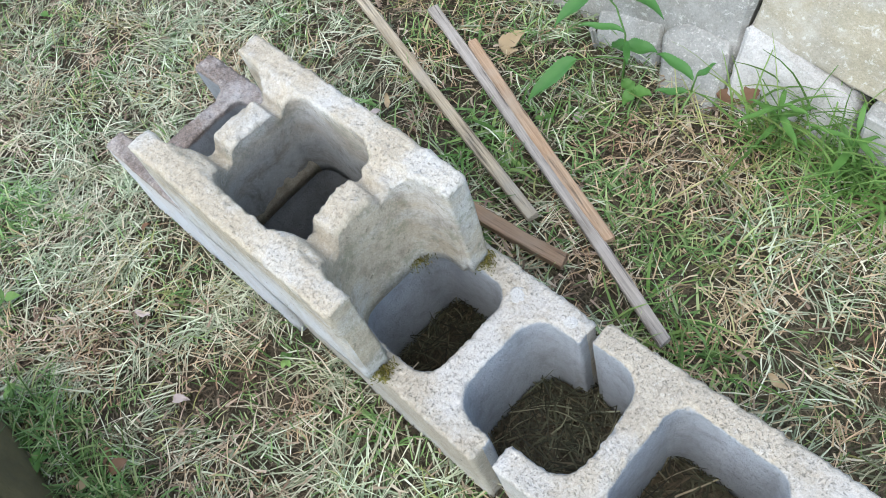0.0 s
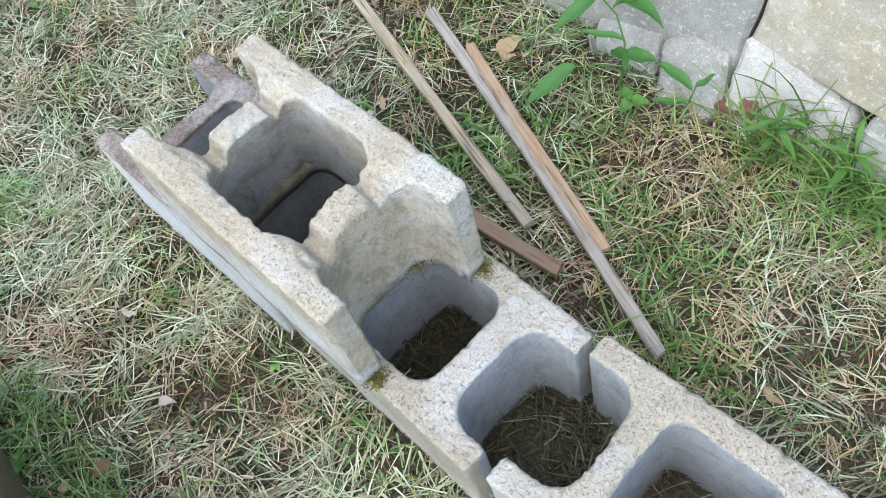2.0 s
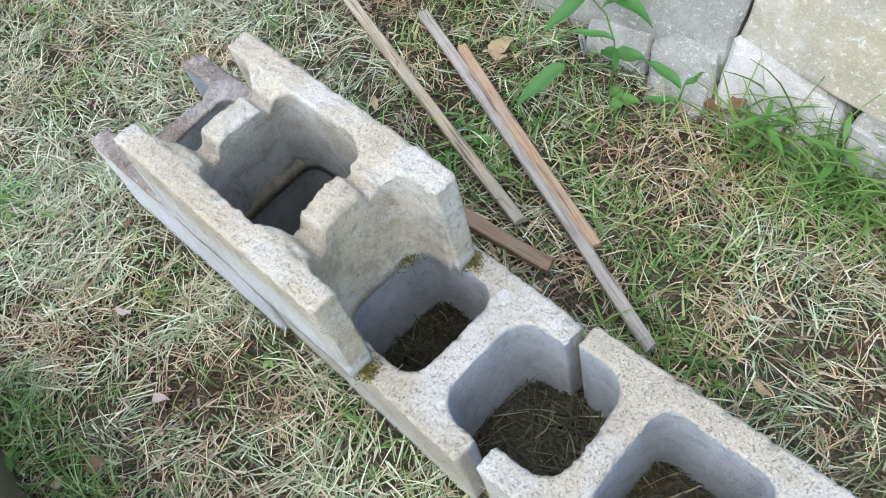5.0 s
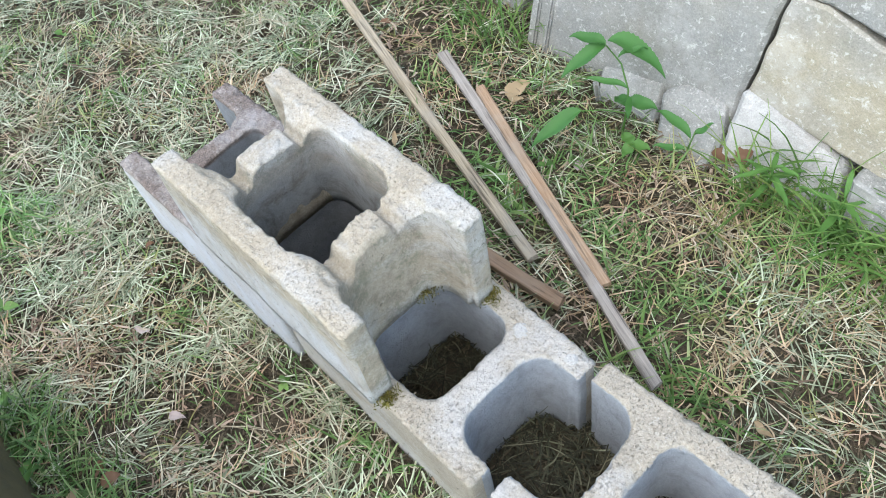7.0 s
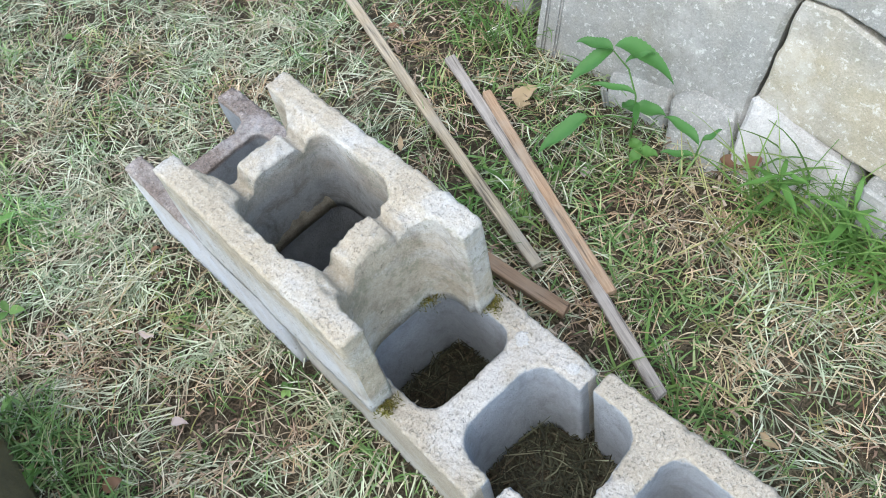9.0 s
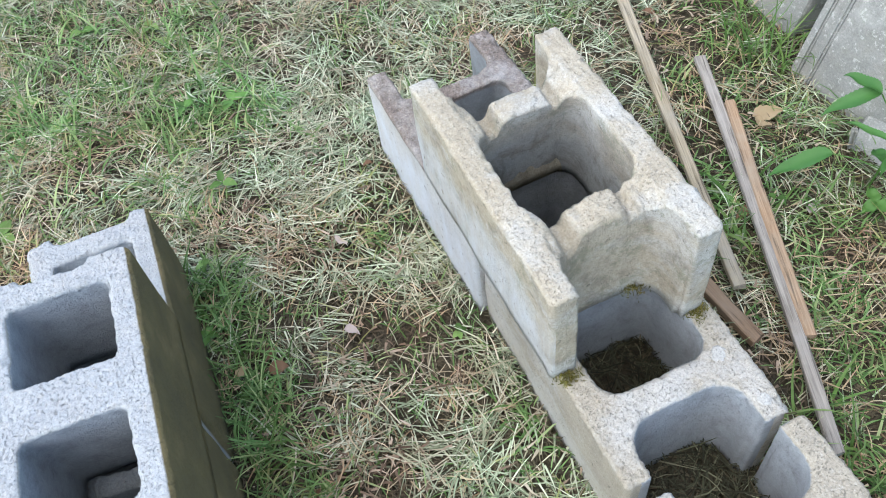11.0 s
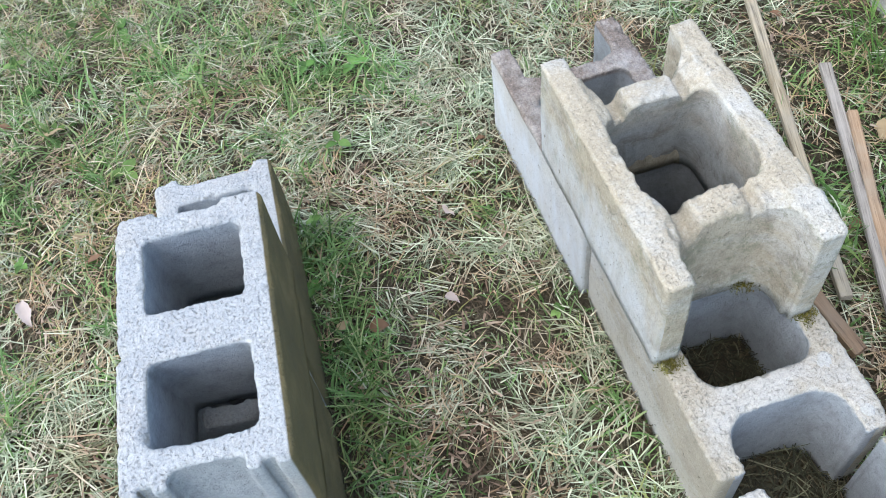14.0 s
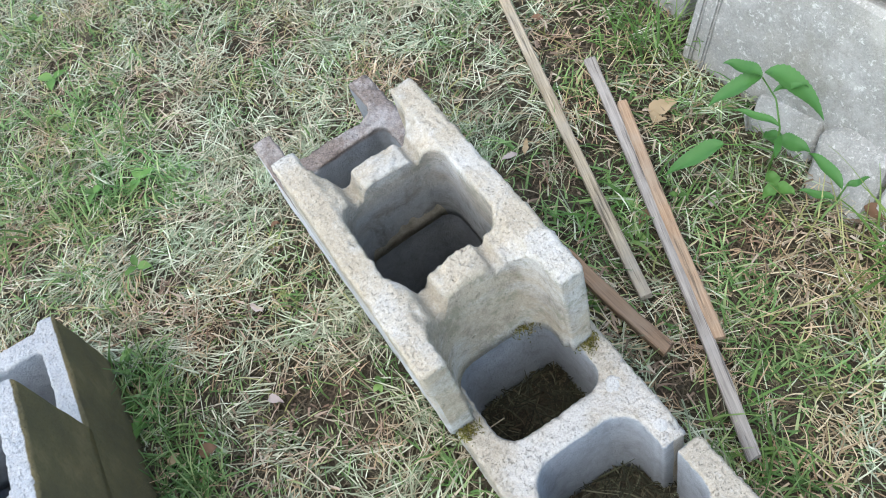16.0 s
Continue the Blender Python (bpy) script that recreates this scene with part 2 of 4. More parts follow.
M_ROW = concrete("weathered_grey_concrete", (0.399, 0.362, 0.287), (0.324, 0.296, 0.235), (0.376, 0.329, 0.249), 0.6, 0.1, seed=7.7, grit=1.1, bands=(0.5, 0.51, 0.5), side_light=(0.1, (0.5, 0.49, 0.43)), core=(0.3, 0.1, 0.42, (0.295, 0.325, 0.345), 0.12))
M_BROWN = concrete("brown_crusted_concrete", (0.54, 0.53, 0.5), (0.44, 0.435, 0.41), (0.46, 0.43, 0.38), 0.6, 0.4, seed=1.3, top=0.18, grit=1.0, bands=(0.56, 0.58, 0.6), side_light=(0.19, (0.56, 0.6, 0.64)), core=(0.3, 0.1, 0.3, (0.2, 0.22, 0.235), 0.3))
M_BLUE = concrete("pale_grey_block_concrete", (0.423, 0.446, 0.45), (0.351, 0.373, 0.385), (0.432, 0.414, 0.378), 0.6, 0.07, even=True, side=0.092, side_col=(0.082, 0.07, 0.032), seed=9.4, grit=1.2, core=(0.3, 0.07, 0.42, (0.34, 0.37, 0.39), 0.1))
M_WALL = concrete("smooth_wall_concrete", (0.27, 0.275, 0.252), (0.211, 0.216, 0.2), (0.27, 0.263, 0.221), 0.56, 0.3, seed=5.2, grit=0.35, spots=0.5)
M_WALL_YELLOW = concrete("yellow_stained_concrete", (0.308, 0.301, 0.26), (0.255, 0.251, 0.218), (0.326, 0.295, 0.207), 0.46, 0.3, seed=6.6, grit=0.35, spots=0.5)
M_BREAK = concrete("broken_white_concrete", (0.5, 0.5, 0.47), (0.32, 0.32, 0.296), (0.3, 0.285, 0.25), 0.62, 0.05, seed=2.5, grit=0.9, spots=0.4)
M_WGREY = wood("weathered_grey_wood", (0.17, 0.15, 0.125), (0.37, 0.335, 0.285), (0.34, 0.315, 0.28))
M_WORANGE = wood("orange_brown_wood", (0.21, 0.13, 0.075), (0.42, 0.29, 0.18), (0.34, 0.275, 0.2))
M_WTAN = wood("tan_weathered_wood", (0.17, 0.135, 0.085), (0.42, 0.355, 0.245), (0.32, 0.295, 0.24))
M_WDARK = wood("dark_brown_wood", (0.14, 0.085, 0.05), (0.32, 0.21, 0.125), (0.24, 0.18, 0.125))
M_STRAW = blades("pale_straw", [(0.0, (0.22, 0.185, 0.125)), (0.3, (0.34, 0.3, 0.215)), (0.7, (0.47, 0.43, 0.325)), (0.94, (0.6, 0.57, 0.46)), (1.0, (0.36, 0.25, 0.16))], 0.1)
M_HAY = blades("grey_green_hay", [(0.0, (0.123, 0.151, 0.0952)), (0.4, (0.258, 0.302, 0.202)), (0.8, (0.448, 0.487, 0.358)), (1.0, (0.65, 0.672, 0.549))], 0.15)
M_TAN = blades("tan_dead_grass", [(0.0, (0.216, 0.146, 0.0864)), (0.5, (0.378, 0.281, 0.178)), (1.0, (0.562, 0.464, 0.324))], 0.08)
M_LITTER = blades("dead_brown_grass", [(0.0, (0.11, 0.078, 0.055)), (0.5, (0.22, 0.16, 0.118)), (0.8, (0.33, 0.255, 0.195)), (1.0, (0.46, 0.385, 0.31))], 0.05)
M_THATCH = blades("thatch", [(0.0, (0.0288, 0.023, 0.0138)), (0.5, (0.072, 0.0576, 0.0357)), (1.0, (0.133, 0.11, 0.072))], 0.05)
# rotting grass, its colour darkened to carry the shade of the deep hollows
M_SHADED_ROT = blades("shade_darkened_rotting_grass", [(0.0, (0.022, 0.022, 0.013)), (0.6, (0.052, 0.052, 0.032)), (0.9, (0.1, 0.1, 0.062)), (1.0, (0.2, 0.19, 0.13))], 0.05)
M_GREEN = blades("green_grass", [(0.0, (0.0722, 0.145, 0.0421)), (0.4, (0.138, 0.253, 0.0818)), (0.75, (0.223, 0.361, 0.138)), (1.0, (0.409, 0.481, 0.241))], 0.35, 0.5)
M_YELLOW = blades("yellow_green_grass", [(0.0, (0.172, 0.184, 0.0633)), (0.6, (0.299, 0.322, 0.132)), (1.0, (0.46, 0.448, 0.23))], 0.3, 0.5)
M_LONG = blades("long_green_grass", [(0.0, (0.07, 0.145, 0.035)), (0.5, (0.125, 0.24, 0.06)), (1.0, (0.25, 0.36, 0.12))], 0.35, 0.45)
M_MOSS = blades("yellow_green_moss", [(0.0, (0.07, 0.07, 0.012)), (0.6, (0.14, 0.13, 0.03)), (1.0, (0.24, 0.2, 0.06))], 0.1, 0.9)
M_LEAF = leafy("bright_green_leaf", (0.035, 0.12, 0.03), (0.09, 0.235, 0.06), 0.4)
M_WEED = leafy("weed_leaf", (0.06, 0.15, 0.032), (0.12, 0.26, 0.06), 0.5)
M_WEEDS = blades("round_weed_leaves", [(0.0, (0.06, 0.13, 0.03)), (0.6, (0.12, 0.24, 0.06)), (1.0, (0.2, 0.33, 0.1))], 0.3, 0.5)
M_DEAD = leafy("dead_brown_leaf", (0.128, 0.0675, 0.0375), (0.203, 0.12, 0.0713), 0.7, 0.15)
M_PINK = leafy("dead_pinkish_leaf", (0.36, 0.29, 0.26), (0.46, 0.4, 0.36), 0.7, 0.15)
M_TANLEAF = leafy("dead_tan_leaf", (0.3, 0.22, 0.12), (0.42, 0.33, 0.2), 0.75, 0.15)
M_SOIL = soil()


# ---- building helpers ----
def mesh_object(name, verts, faces, mat, parent=None, smooth=True, label=""):
    me = bpy.data.meshes.new(name)
    me.from_pydata([tuple(map(float, v)) for v in verts] if not isinstance(verts, np.ndarray) else verts.tolist(), [],
                   faces if isinstance(faces, list) else faces.tolist())
    me.materials.append(mat)
    if smooth:
        me.polygons.foreach_set("use_smooth", [True] * len(me.polygons))
    me.update()
    ob = new(name, me)
    if parent:
        ob.parent = parent
    if label:
        ob["label"] = label
    return ob


def part(name, bm, mat, parent, label="", smooth=False):
    me = bpy.data.meshes.new(name)
    bmesh.ops.recalc_face_normals(bm, faces=bm.faces)
    bm.to_mesh(me)
    bm.free()
    me.materials.append(mat)
    if smooth:
        me.polygons.foreach_set("use_smooth", [True] * len(me.polygons))
    ob = new(name, me)
    if parent:
        ob.parent = parent
    if label:
        ob["label"] = label
    return ob


def waves(seed, scale, count=14):
    """A smooth random field over the plane, about -1 to 1."""
    rng = np.random.default_rng(seed)
    k = rng.normal(0, 1, (count, 3)) * scale
    ph = rng.uniform(0, 6.283, count)

    def field(x, y, z=0.0):
        s = 0
        for i in range(count):
            s = s + np.sin(k[i, 0] * x + k[i, 1] * y + k[i, 2] * z + ph[i])
        return s / math.sqrt(count)
    return field


def rbox(x, y, x0, x1, y0, y1, r):
    cx, cy, hx, hy = (x0 + x1) / 2, (y0 + y1) / 2, (x1 - x0) / 2 - r, (y1 - y0) / 2 - r
    qx, qy = np.abs(x - cx) - hx, np.abs(y - cy) - hy
    return np.hypot(np.maximum(qx, 0), np.maximum(qy, 0)) + np.minimum(np.maximum(qx, qy), 0) - r


def block_mesh(name, size, hollows, mat, drop=None, seed=1, res=0.003, edge=0.0035, ragged=0.0021, corner=0.008, bulge=0.0006, taper=0.006):
    """A hollow concrete block: its plan is a box less rounded hollows, its top may dip by drop(x, y), its arrises are worn."""
    L, W, H = size
    rag, swell, grit = waves(seed, 260), waves(seed + 1, 45), waves(seed + 2, 700, 20)
    slow = waves(seed + 3, 30)

    def sdf(x, y, rough=1.0, drift=1.0):
        d = rbox(x, y, -L / 2, L / 2, -W / 2, W / 2, corner)
        for (x0, x1, y0, y1, r) in hollows:
            d = np.maximum(d, -rbox(x, y, x0, x1, y0, y1, r))
        return d + rough * ragged * 0.6 * rag(x, y) + drift * ragged * 0.4 * slow(x, y)

    nx, ny = int(L / res) + 6, int(W / res) + 6
    gx, gy = np.meshgrid((np.arange(nx + 1) - nx / 2) * res, (np.arange(ny + 1) - ny / 2) * res, indexing="ij")
    keep = sdf(gx[:-1, :-1] + res / 2, gy[:-1, :-1] + res / 2, 0.0, 0.0) < 0
    idx = np.arange((nx + 1) * (ny + 1)).reshape(nx + 1, ny + 1)
    quads = np.stack([idx[:-1, :-1], idx[1:, :-1], idx[1:, 1:], idx[:-1, 1:]], -1)[keep]
    pad = np.pad(keep, 1)
    around = pad[:-1, :-1].astype(int) + pad[1:, :-1] + pad[:-1, 1:] + pad[1:, 1:]
    used = around > 0
    border = used & (around < 4)
    x, y = gx.ravel().copy(), gy.ravel().copy()
    rng = np.random.default_rng(seed)
    inner = (used & ~border).ravel()
    x[inner] += rng.uniform(-0.25, 0.25, inner.sum()) * res
    y[inner] += rng.uniform(-0.25, 0.25, inner.sum()) * res
    b = border.ravel()
    h = 1e-4
    edges = set()
    for q in quads.tolist():
        for i in range(4):
            edges.add((q[i], q[(i + 1) % 4]))
    rim = np.array([(a, c) for (a, c) in edges if (c, a) not in edges])
    after, before = np.arange(x.size), np.arange(x.size)
    after[rim[:, 0]] = rim[:, 1]
    before[rim[:, 1]] = rim[:, 0]
    bi = np.flatnonzero(b)
    for step in range(14):
        rough = 1.0 if step > 10 else 0.0
        d = sdf(x[bi], y[bi], rough)
        dx, dy = (sdf(x[bi] + h, y[bi], rough) - d) / h, (sdf(x[bi], y[bi] + h, rough) - d) / h
        g = np.maximum(dx * dx + dy * dy, 0.3)
        x[bi] -= 0.9 * d * dx / g
        y[bi] -= 0.9 * d * dy / g
        if step < 9:
            x[bi] = 0.5 * x[bi] + 0.25 * (x[after[bi]] + x[before[bi]])
            y[bi] = 0.5 * y[bi] + 0.25 * (y[after[bi]] + y[before[bi]])
    depth = np.clip(-sdf(x, y), 0, None)
    depth[b] = 0
    k = np.clip(depth / edge, 0, 1)
    z = H - edge * (1 - np.sqrt(np.clip(1 - (1 - k) ** 2, 0, 1))) + 0.0009 * grit(x, y) + 0.001 * slow(y, x)
    # worn arrises: small chips knocked off along the edges
    for c in rng.choice(bi, 34):
        deep, wide = rng.uniform(0.0015, 0.006), rng.uniform(0.004, 0.011)
        z = z - deep * np.exp(-(((x - x[c]) / wide) ** 2 + ((y - y[c]) / wide / rng.uniform(0.6, 1.6)) ** 2) ** 1.5)
    if drop is not None:
        z = z - drop(x, y)
    dx, dy = (sdf(x + h, y) - sdf(x - h, y)) / (2 * h), (sdf(x, y + h) - sdf(x, y - h)) / (2 * h)
    n = np.maximum(np.hypot(dx, dy), 0.3)
    dx, dy = dx / n, dy / n
    hole = np.where(rbox(x, y, -L / 2, L / 2, -W / 2, W / 2, corner) < -0.012, 1.0, 0.0)
    renum = -np.ones(x.size, int)
    ui = np.flatnonzero(used.ravel())
    renum[ui] = np.arange(ui.size)
    verts = [np.stack([x[ui], y[ui], z[ui]], 1)]
    faces = [renum[quads]]
    levels = [0.016, 0.05] + [k / 9 for k in range(1, 10)]     # the first rings keep the arris crisp
    rows = len(levels)
    cx, cy = x.copy(), y.copy()
    for _ in range(3):
        d = sdf(cx[b], cy[b], 0.0)
        ex, ey = (sdf(cx[b] + h, cy[b], 0.0) - d) / h, (sdf(cx[b], cy[b] + h, 0.0) - d) / h
        g = np.maximum(ex * ex + ey * ey, 0.3)
        cx[b] -= 0.9 * d * ex / g
        cy[b] -= 0.9 * d * ey / g
    ex, ey = (sdf(cx + h, cy, 0.0) - sdf(cx - h, cy, 0.0)) / (2 * h), (sdf(cx, cy + h, 0.0) - sdf(cx, cy - h, 0.0)) / (2 * h)
    n = np.maximum(np.hypot(ex, ey), 0.3)
    ex, ey = ex / n, ey / n
    bnum = -np.ones(x.size, int)
    bnum[bi] = np.arange(bi.size)
    count = ui.size
    above = renum[bi]
    ring = [above]
    for r, level in enumerate(levels, 1):
        zz = (H - edge) * (1 - level) + 0 * z[bi]
        zz = np.minimum(zz, z[bi] * (1 - 0.5 * level))
        off = bulge * swell(x[bi], y[bi], zz) + 0.0003 * rag(x[bi], y[bi], zz) + taper * level * hole[bi]
        if r == rows:
            zz = np.zeros(bi.size)
        verts.append(np.stack([cx[bi] + ex[bi] * off, cy[bi] + ey[bi] * off, zz], 1))
        ring.append(count + np.arange(bi.size))
        count += bi.size
    side = bnum[rim]
    for r in range(rows):
        a, c = ring[r], ring[r + 1]
        faces.append(np.stack([a[side[:, 1]], a[side[:, 0]], c[side[:, 0]], c[side[:, 1]]], 1))
    low = np.flatnonzero((used & ~border).ravel())
    lnum = -np.ones(x.size, int)
    lnum[low] = count + np.arange(low.size)
    lnum[bi] = ring[rows]
    verts.append(np.stack([x[low], y[low], np.zeros(low.size)], 1))
    faces.append(lnum[quads][:, ::-1])
    return mesh_object(name, np.concatenate(verts), np.concatenate(faces), mat)


def strands(name, x, y, mat, length, width, lift, seed, rise=(0.0, 0.01), droop=0.6, parent=None, curl=0.5, segs=3, zf=None, aim=None):
    """Many thin blades in one mesh: root places, length and width ranges, and the angle range at which they leave the ground."""
    rng = np.random.default_rng(seed)
    n = len(x)
    a = rng.uniform(0, 2 * np.pi, n) if aim is None else aim.copy()
    e = np.radians(rng.uniform(*lift, n))
    l = rng.uniform(*length, n)
    w = rng.uniform(*width, n)
    z = rng.uniform(*rise, n) + (zf(x, y) if zf is not None else 0)
    turn = rng.normal(0, curl, n)
    px, py, pz = x.copy(), y.copy(), z
    pts = []
    for s in range(segs + 1):
        t = s / segs
        ww = w * (1 - 0.85 * t ** 1.5) / 2
        pts.append((px - np.sin(a) * ww, py + np.cos(a) * ww, pz))
        pts.append((px + np.sin(a) * ww, py - np.cos(a) * ww, pz))
        st = l / segs
        px, py = px + st * np.cos(a) * np.cos(e), py + st * np.sin(a) * np.cos(e)
        pz = np.maximum(pz + st * np.sin(e), 0.001)
        a = a + turn / segs
        e = e - droop * rng.uniform(0.3, 1.2, n) / segs
    v = np.stack([np.stack(p, 1) for p in pts], 1)
    k = v.shape[1]
    base = np.arange(n)[:, None] * k
    f = np.concatenate([base + np.array([2 * s, 2 * s + 1, 2 * s + 3, 2 * s + 2]) for s in range(segs)])
    me = bpy.data.meshes.new(name)
    v = v.reshape(-1, 3)
    me.vertices.add(len(v))
    me.vertices.foreach_set("co", v.astype(np.float32).ravel())
    me.loops.add(f.size)
    me.loops.foreach_set("vertex_index", f.astype(np.int32).ravel())
    me.polygons.add(len(f))
    me.polygons.foreach_set("loop_start", np.arange(0, f.size, 4, dtype=np.int32))
    me.materials.append(mat)
    me.update(calc_edges=True)
    me.polygons.foreach_set("use_smooth", np.ones(len(f), bool))
    ob = new(name, me)
    if parent:
        ob.parent = parent
    return ob


# ---- ground: one sheet to the horizon, uneven near the blocks ----
lumps = waves(11, 9)
lumps_fine = waves(12, 60)


def ground_z(x, y):
    near = np.exp(-(x * x + y * y) / 9.0)
    return (0.006 * lumps(x, y) + 0.0025 * lumps_fine(x, y)) * near - 0.004


def ground():
    s = np.linspace(-1, 1, 221)
    c = np.sign(s) * (1.8 * np.abs(s) / 0.8 + 1500 * np.maximum(np.abs(s) - 0.8, 0) ** 2 * 25 * np.abs(s))
    gx, gy = np.meshgrid(c, c, indexing="ij")
    n = len(c)
    v = np.stack([gx.ravel(), gy.ravel(), ground_z(gx, gy).ravel()], 1)
    i = np.arange(n * n).reshape(n, n)
    f = np.stack([i[:-1, :-1], i[1:, :-1], i[1:, 1:], i[:-1, 1:]], -1).reshape(-1, 4)
    ob = mesh_object("ground", v, f, M_SOIL)
    tagged(ob, "bare brown soil and thatch under a mown lawn", "ground", kind="structure")


ground()

# ---- the row of hollow blocks ----


def open_ended(web=0.04, shell=0.038, core=0.165, r=0.03, end_r=0.04):
    """Hollows of a block with one core in the middle and open recesses at both ends."""
    L, W, _ = TEN
    y = W / 2 - shell
    c = core / 2
    return [(-c, c, -y, y, r), (c + web, L / 2 + 0.06, -y, y, end_r), (-L / 2 - 0.06, -c - web, -y, y, end_r)]


chip = waves(31, 90)
chip_fine = waves(32, 330)


def broken_webs(x, y):
    """The webs of the top block are knocked out: a lump between two bites, lower than the shells beside it."""
    half = TEN[1] / 2 - 0.038
    yn = y / half
    ax = np.abs(x)
    on_web = np.clip((1.02 - np.abs(yn)) * 14, 0, 1) * np.exp(-(np.maximum(np.abs(ax - 0.108) - 0.03, 0) / 0.012) ** 2)
    left = np.where(x > 0, -0.62, -0.58)
    right = np.where(x > 0, 0.5, 0.6)
    saddle = 0.009 * np.clip((1.0 - np.abs(yn)) * 4, 0, 1)
    bites = 0.026 * np.exp(-(np.abs(yn - left) / 0.15) ** 4) + np.where(x > 0, 0.013, 0.018) * np.exp(-(np.abs(yn - right) / 0.1) ** 4)
    lump = 0.004 * np.cos(yn * 3.2) * (np.abs(yn) < 0.5)
    outward = np.clip((ax - 0.118) / 0.016, 0, 1) ** 2 * 0.007
    return on_web * np.clip(saddle + bites - lump + outward + 0.0016 * chip(x, y) + 0.0013 * chip_fine(x, y), 0.0, 0.06)


def row_block(name, label, mat, m, seed, hollows=None, drop=None, group="wide hollow blocks in the row"):
    ob = block_mesh(name, TEN, hollows or open_ended(), mat, drop, seed)
    ob.matrix_basis = m
    return tagged(ob, label, "concrete block", group)


def taper(ob, dx, dy):
    """The core of a cast block widens towards its lower face."""
    c, h, web = 0.0825, TEN[2], 0.048
    for v in ob.data.vertices:
        ax = abs(v.co.x)
        if ax < c + web and abs(v.co.y) < TEN[1] / 2 - 0.004:
            low = 1 - max(0.0, min(1.0, v.co.z / h))
            v.co.x += math.copysign(dx * low * (ax / c if ax < c else 1 - (ax - c) / web), v.co.x)
            yw = TEN[1] / 2 - 0.038
            ay = abs(v.co.y)
            if ax < c + 0.001:
                v.co.y += math.copysign(dy * low * (ay / yw if ay < yw else 1 - (ay - yw) / 0.038), v.co.y)


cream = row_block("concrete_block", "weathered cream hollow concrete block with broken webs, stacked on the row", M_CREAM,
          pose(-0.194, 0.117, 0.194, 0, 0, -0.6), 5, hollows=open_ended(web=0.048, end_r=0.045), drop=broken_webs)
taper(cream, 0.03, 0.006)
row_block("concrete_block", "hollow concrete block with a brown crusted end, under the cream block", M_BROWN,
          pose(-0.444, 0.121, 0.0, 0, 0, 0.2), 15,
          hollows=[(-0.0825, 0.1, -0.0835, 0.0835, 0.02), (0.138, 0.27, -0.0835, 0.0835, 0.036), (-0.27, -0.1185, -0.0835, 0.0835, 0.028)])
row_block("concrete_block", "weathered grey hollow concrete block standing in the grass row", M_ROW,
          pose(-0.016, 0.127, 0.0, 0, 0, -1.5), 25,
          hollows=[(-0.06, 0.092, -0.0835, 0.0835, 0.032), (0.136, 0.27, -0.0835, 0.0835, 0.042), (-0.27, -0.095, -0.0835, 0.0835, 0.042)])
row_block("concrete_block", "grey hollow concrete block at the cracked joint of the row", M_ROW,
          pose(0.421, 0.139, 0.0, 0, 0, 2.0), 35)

# ---- the second stack: narrow two-core blocks ----
EIGHT = (0.397, 0.2, 0.194)


def two_core(shell=0.036, ribs=True):
    L, W, _ = EIGHT
    y = W / 2 - shell
    h = [(-L / 2 + 0.046, -0.036, -y, y, 0.012), (0.036, L / 2 - 0.05, -y, y, 0.012)]
    if ribs:
        h += [(L / 2 - 0.02, L / 2 + 0.05, -0.045, 0.045, 0.014), (L / 2 - 0.008, L / 2 + 0.05, 0.062, 0.078, 0.003),
              (L / 2 - 0.008, L / 2 + 0.05, -0.078, -0.062, 0.003), (-L / 2 - 0.05, -L / 2 + 0.009, -0.048, 0.044, 0.008)]
    return h


def eared():
    L, W, _ = EIGHT
    y = W / 2 - 0.036
    return [(-L / 2 + 0.058, -0.02, -y, y, 0.012), (0.02, L / 2 - 0.05, -y, y, 0.012),
            (-L / 2 - 0.2, -L / 2 + 0.018, -0.062, 0.07, 0.02)]


def broken_end(x, y):
    """The end web of the base block is broken down to a ragged ledge."""
    on = np.clip((0.066 - np.abs(y)) * 200, 0, 1) * np.clip((-0.05 - x) * 200, 0, 1)
    return on * (0.03 + 0.006 * chip(x, y) + 0.25 * np.clip(x + 0.115, 0, 1))


def stack_block(label, m, seed, hollows, drop=None):
    ob = block_mesh("concrete_block", EIGHT, hollows, M_BLUE, drop, seed, bulge=0.0008, ragged=0.0014, corner=0.012)
    ob.matrix_basis = m
    return tagged(ob, label, "concrete block", "pale two-core blocks in the stack")


def widen(ob, cx, hx, hy, dx, dy, fall=0.03):
    """One core widens towards the lower face of its block."""
    for v in ob.data.vertices:
        ax, ay = abs(v.co.x - cx), abs(v.co.y)
        if ax < hx + fall and ay < hy + fall:
            fx = ax / hx if ax < hx else 1 - (ax - hx) / fall
            fy = ay / hy if ay < hy else 1 - (ay - hy) / fall
            low = 1 - max(0.0, min(1.0, v.co.z / EIGHT[2]))
            v.co.x += math.copysign(dx * low * fx * min(1.0, 1 - (ay - hy) / fall), v.co.x - cx)
            v.co.y += math.copysign(dy * low * fy * min(1.0, 1 - (ax - hx) / fall), v.co.y)


upper = stack_block("pale grey two-core concrete block on a stack, side green with algae", pose(-0.15, -0.5575, 0.194, 0, 0, -5.6), 45, two_core())
for mid, half in ((-0.09425, 0.05825), (0.09225, 0.05625)):
    widen(upper, mid, half, 0.064, 0.042 if mid > 0 else 0.03, 0.006)
stack_block("pale grey concrete block with an eared end, under another block", pose(-0.384, -0.541, 0.0, 0, 0, -4.2), 55, eared())
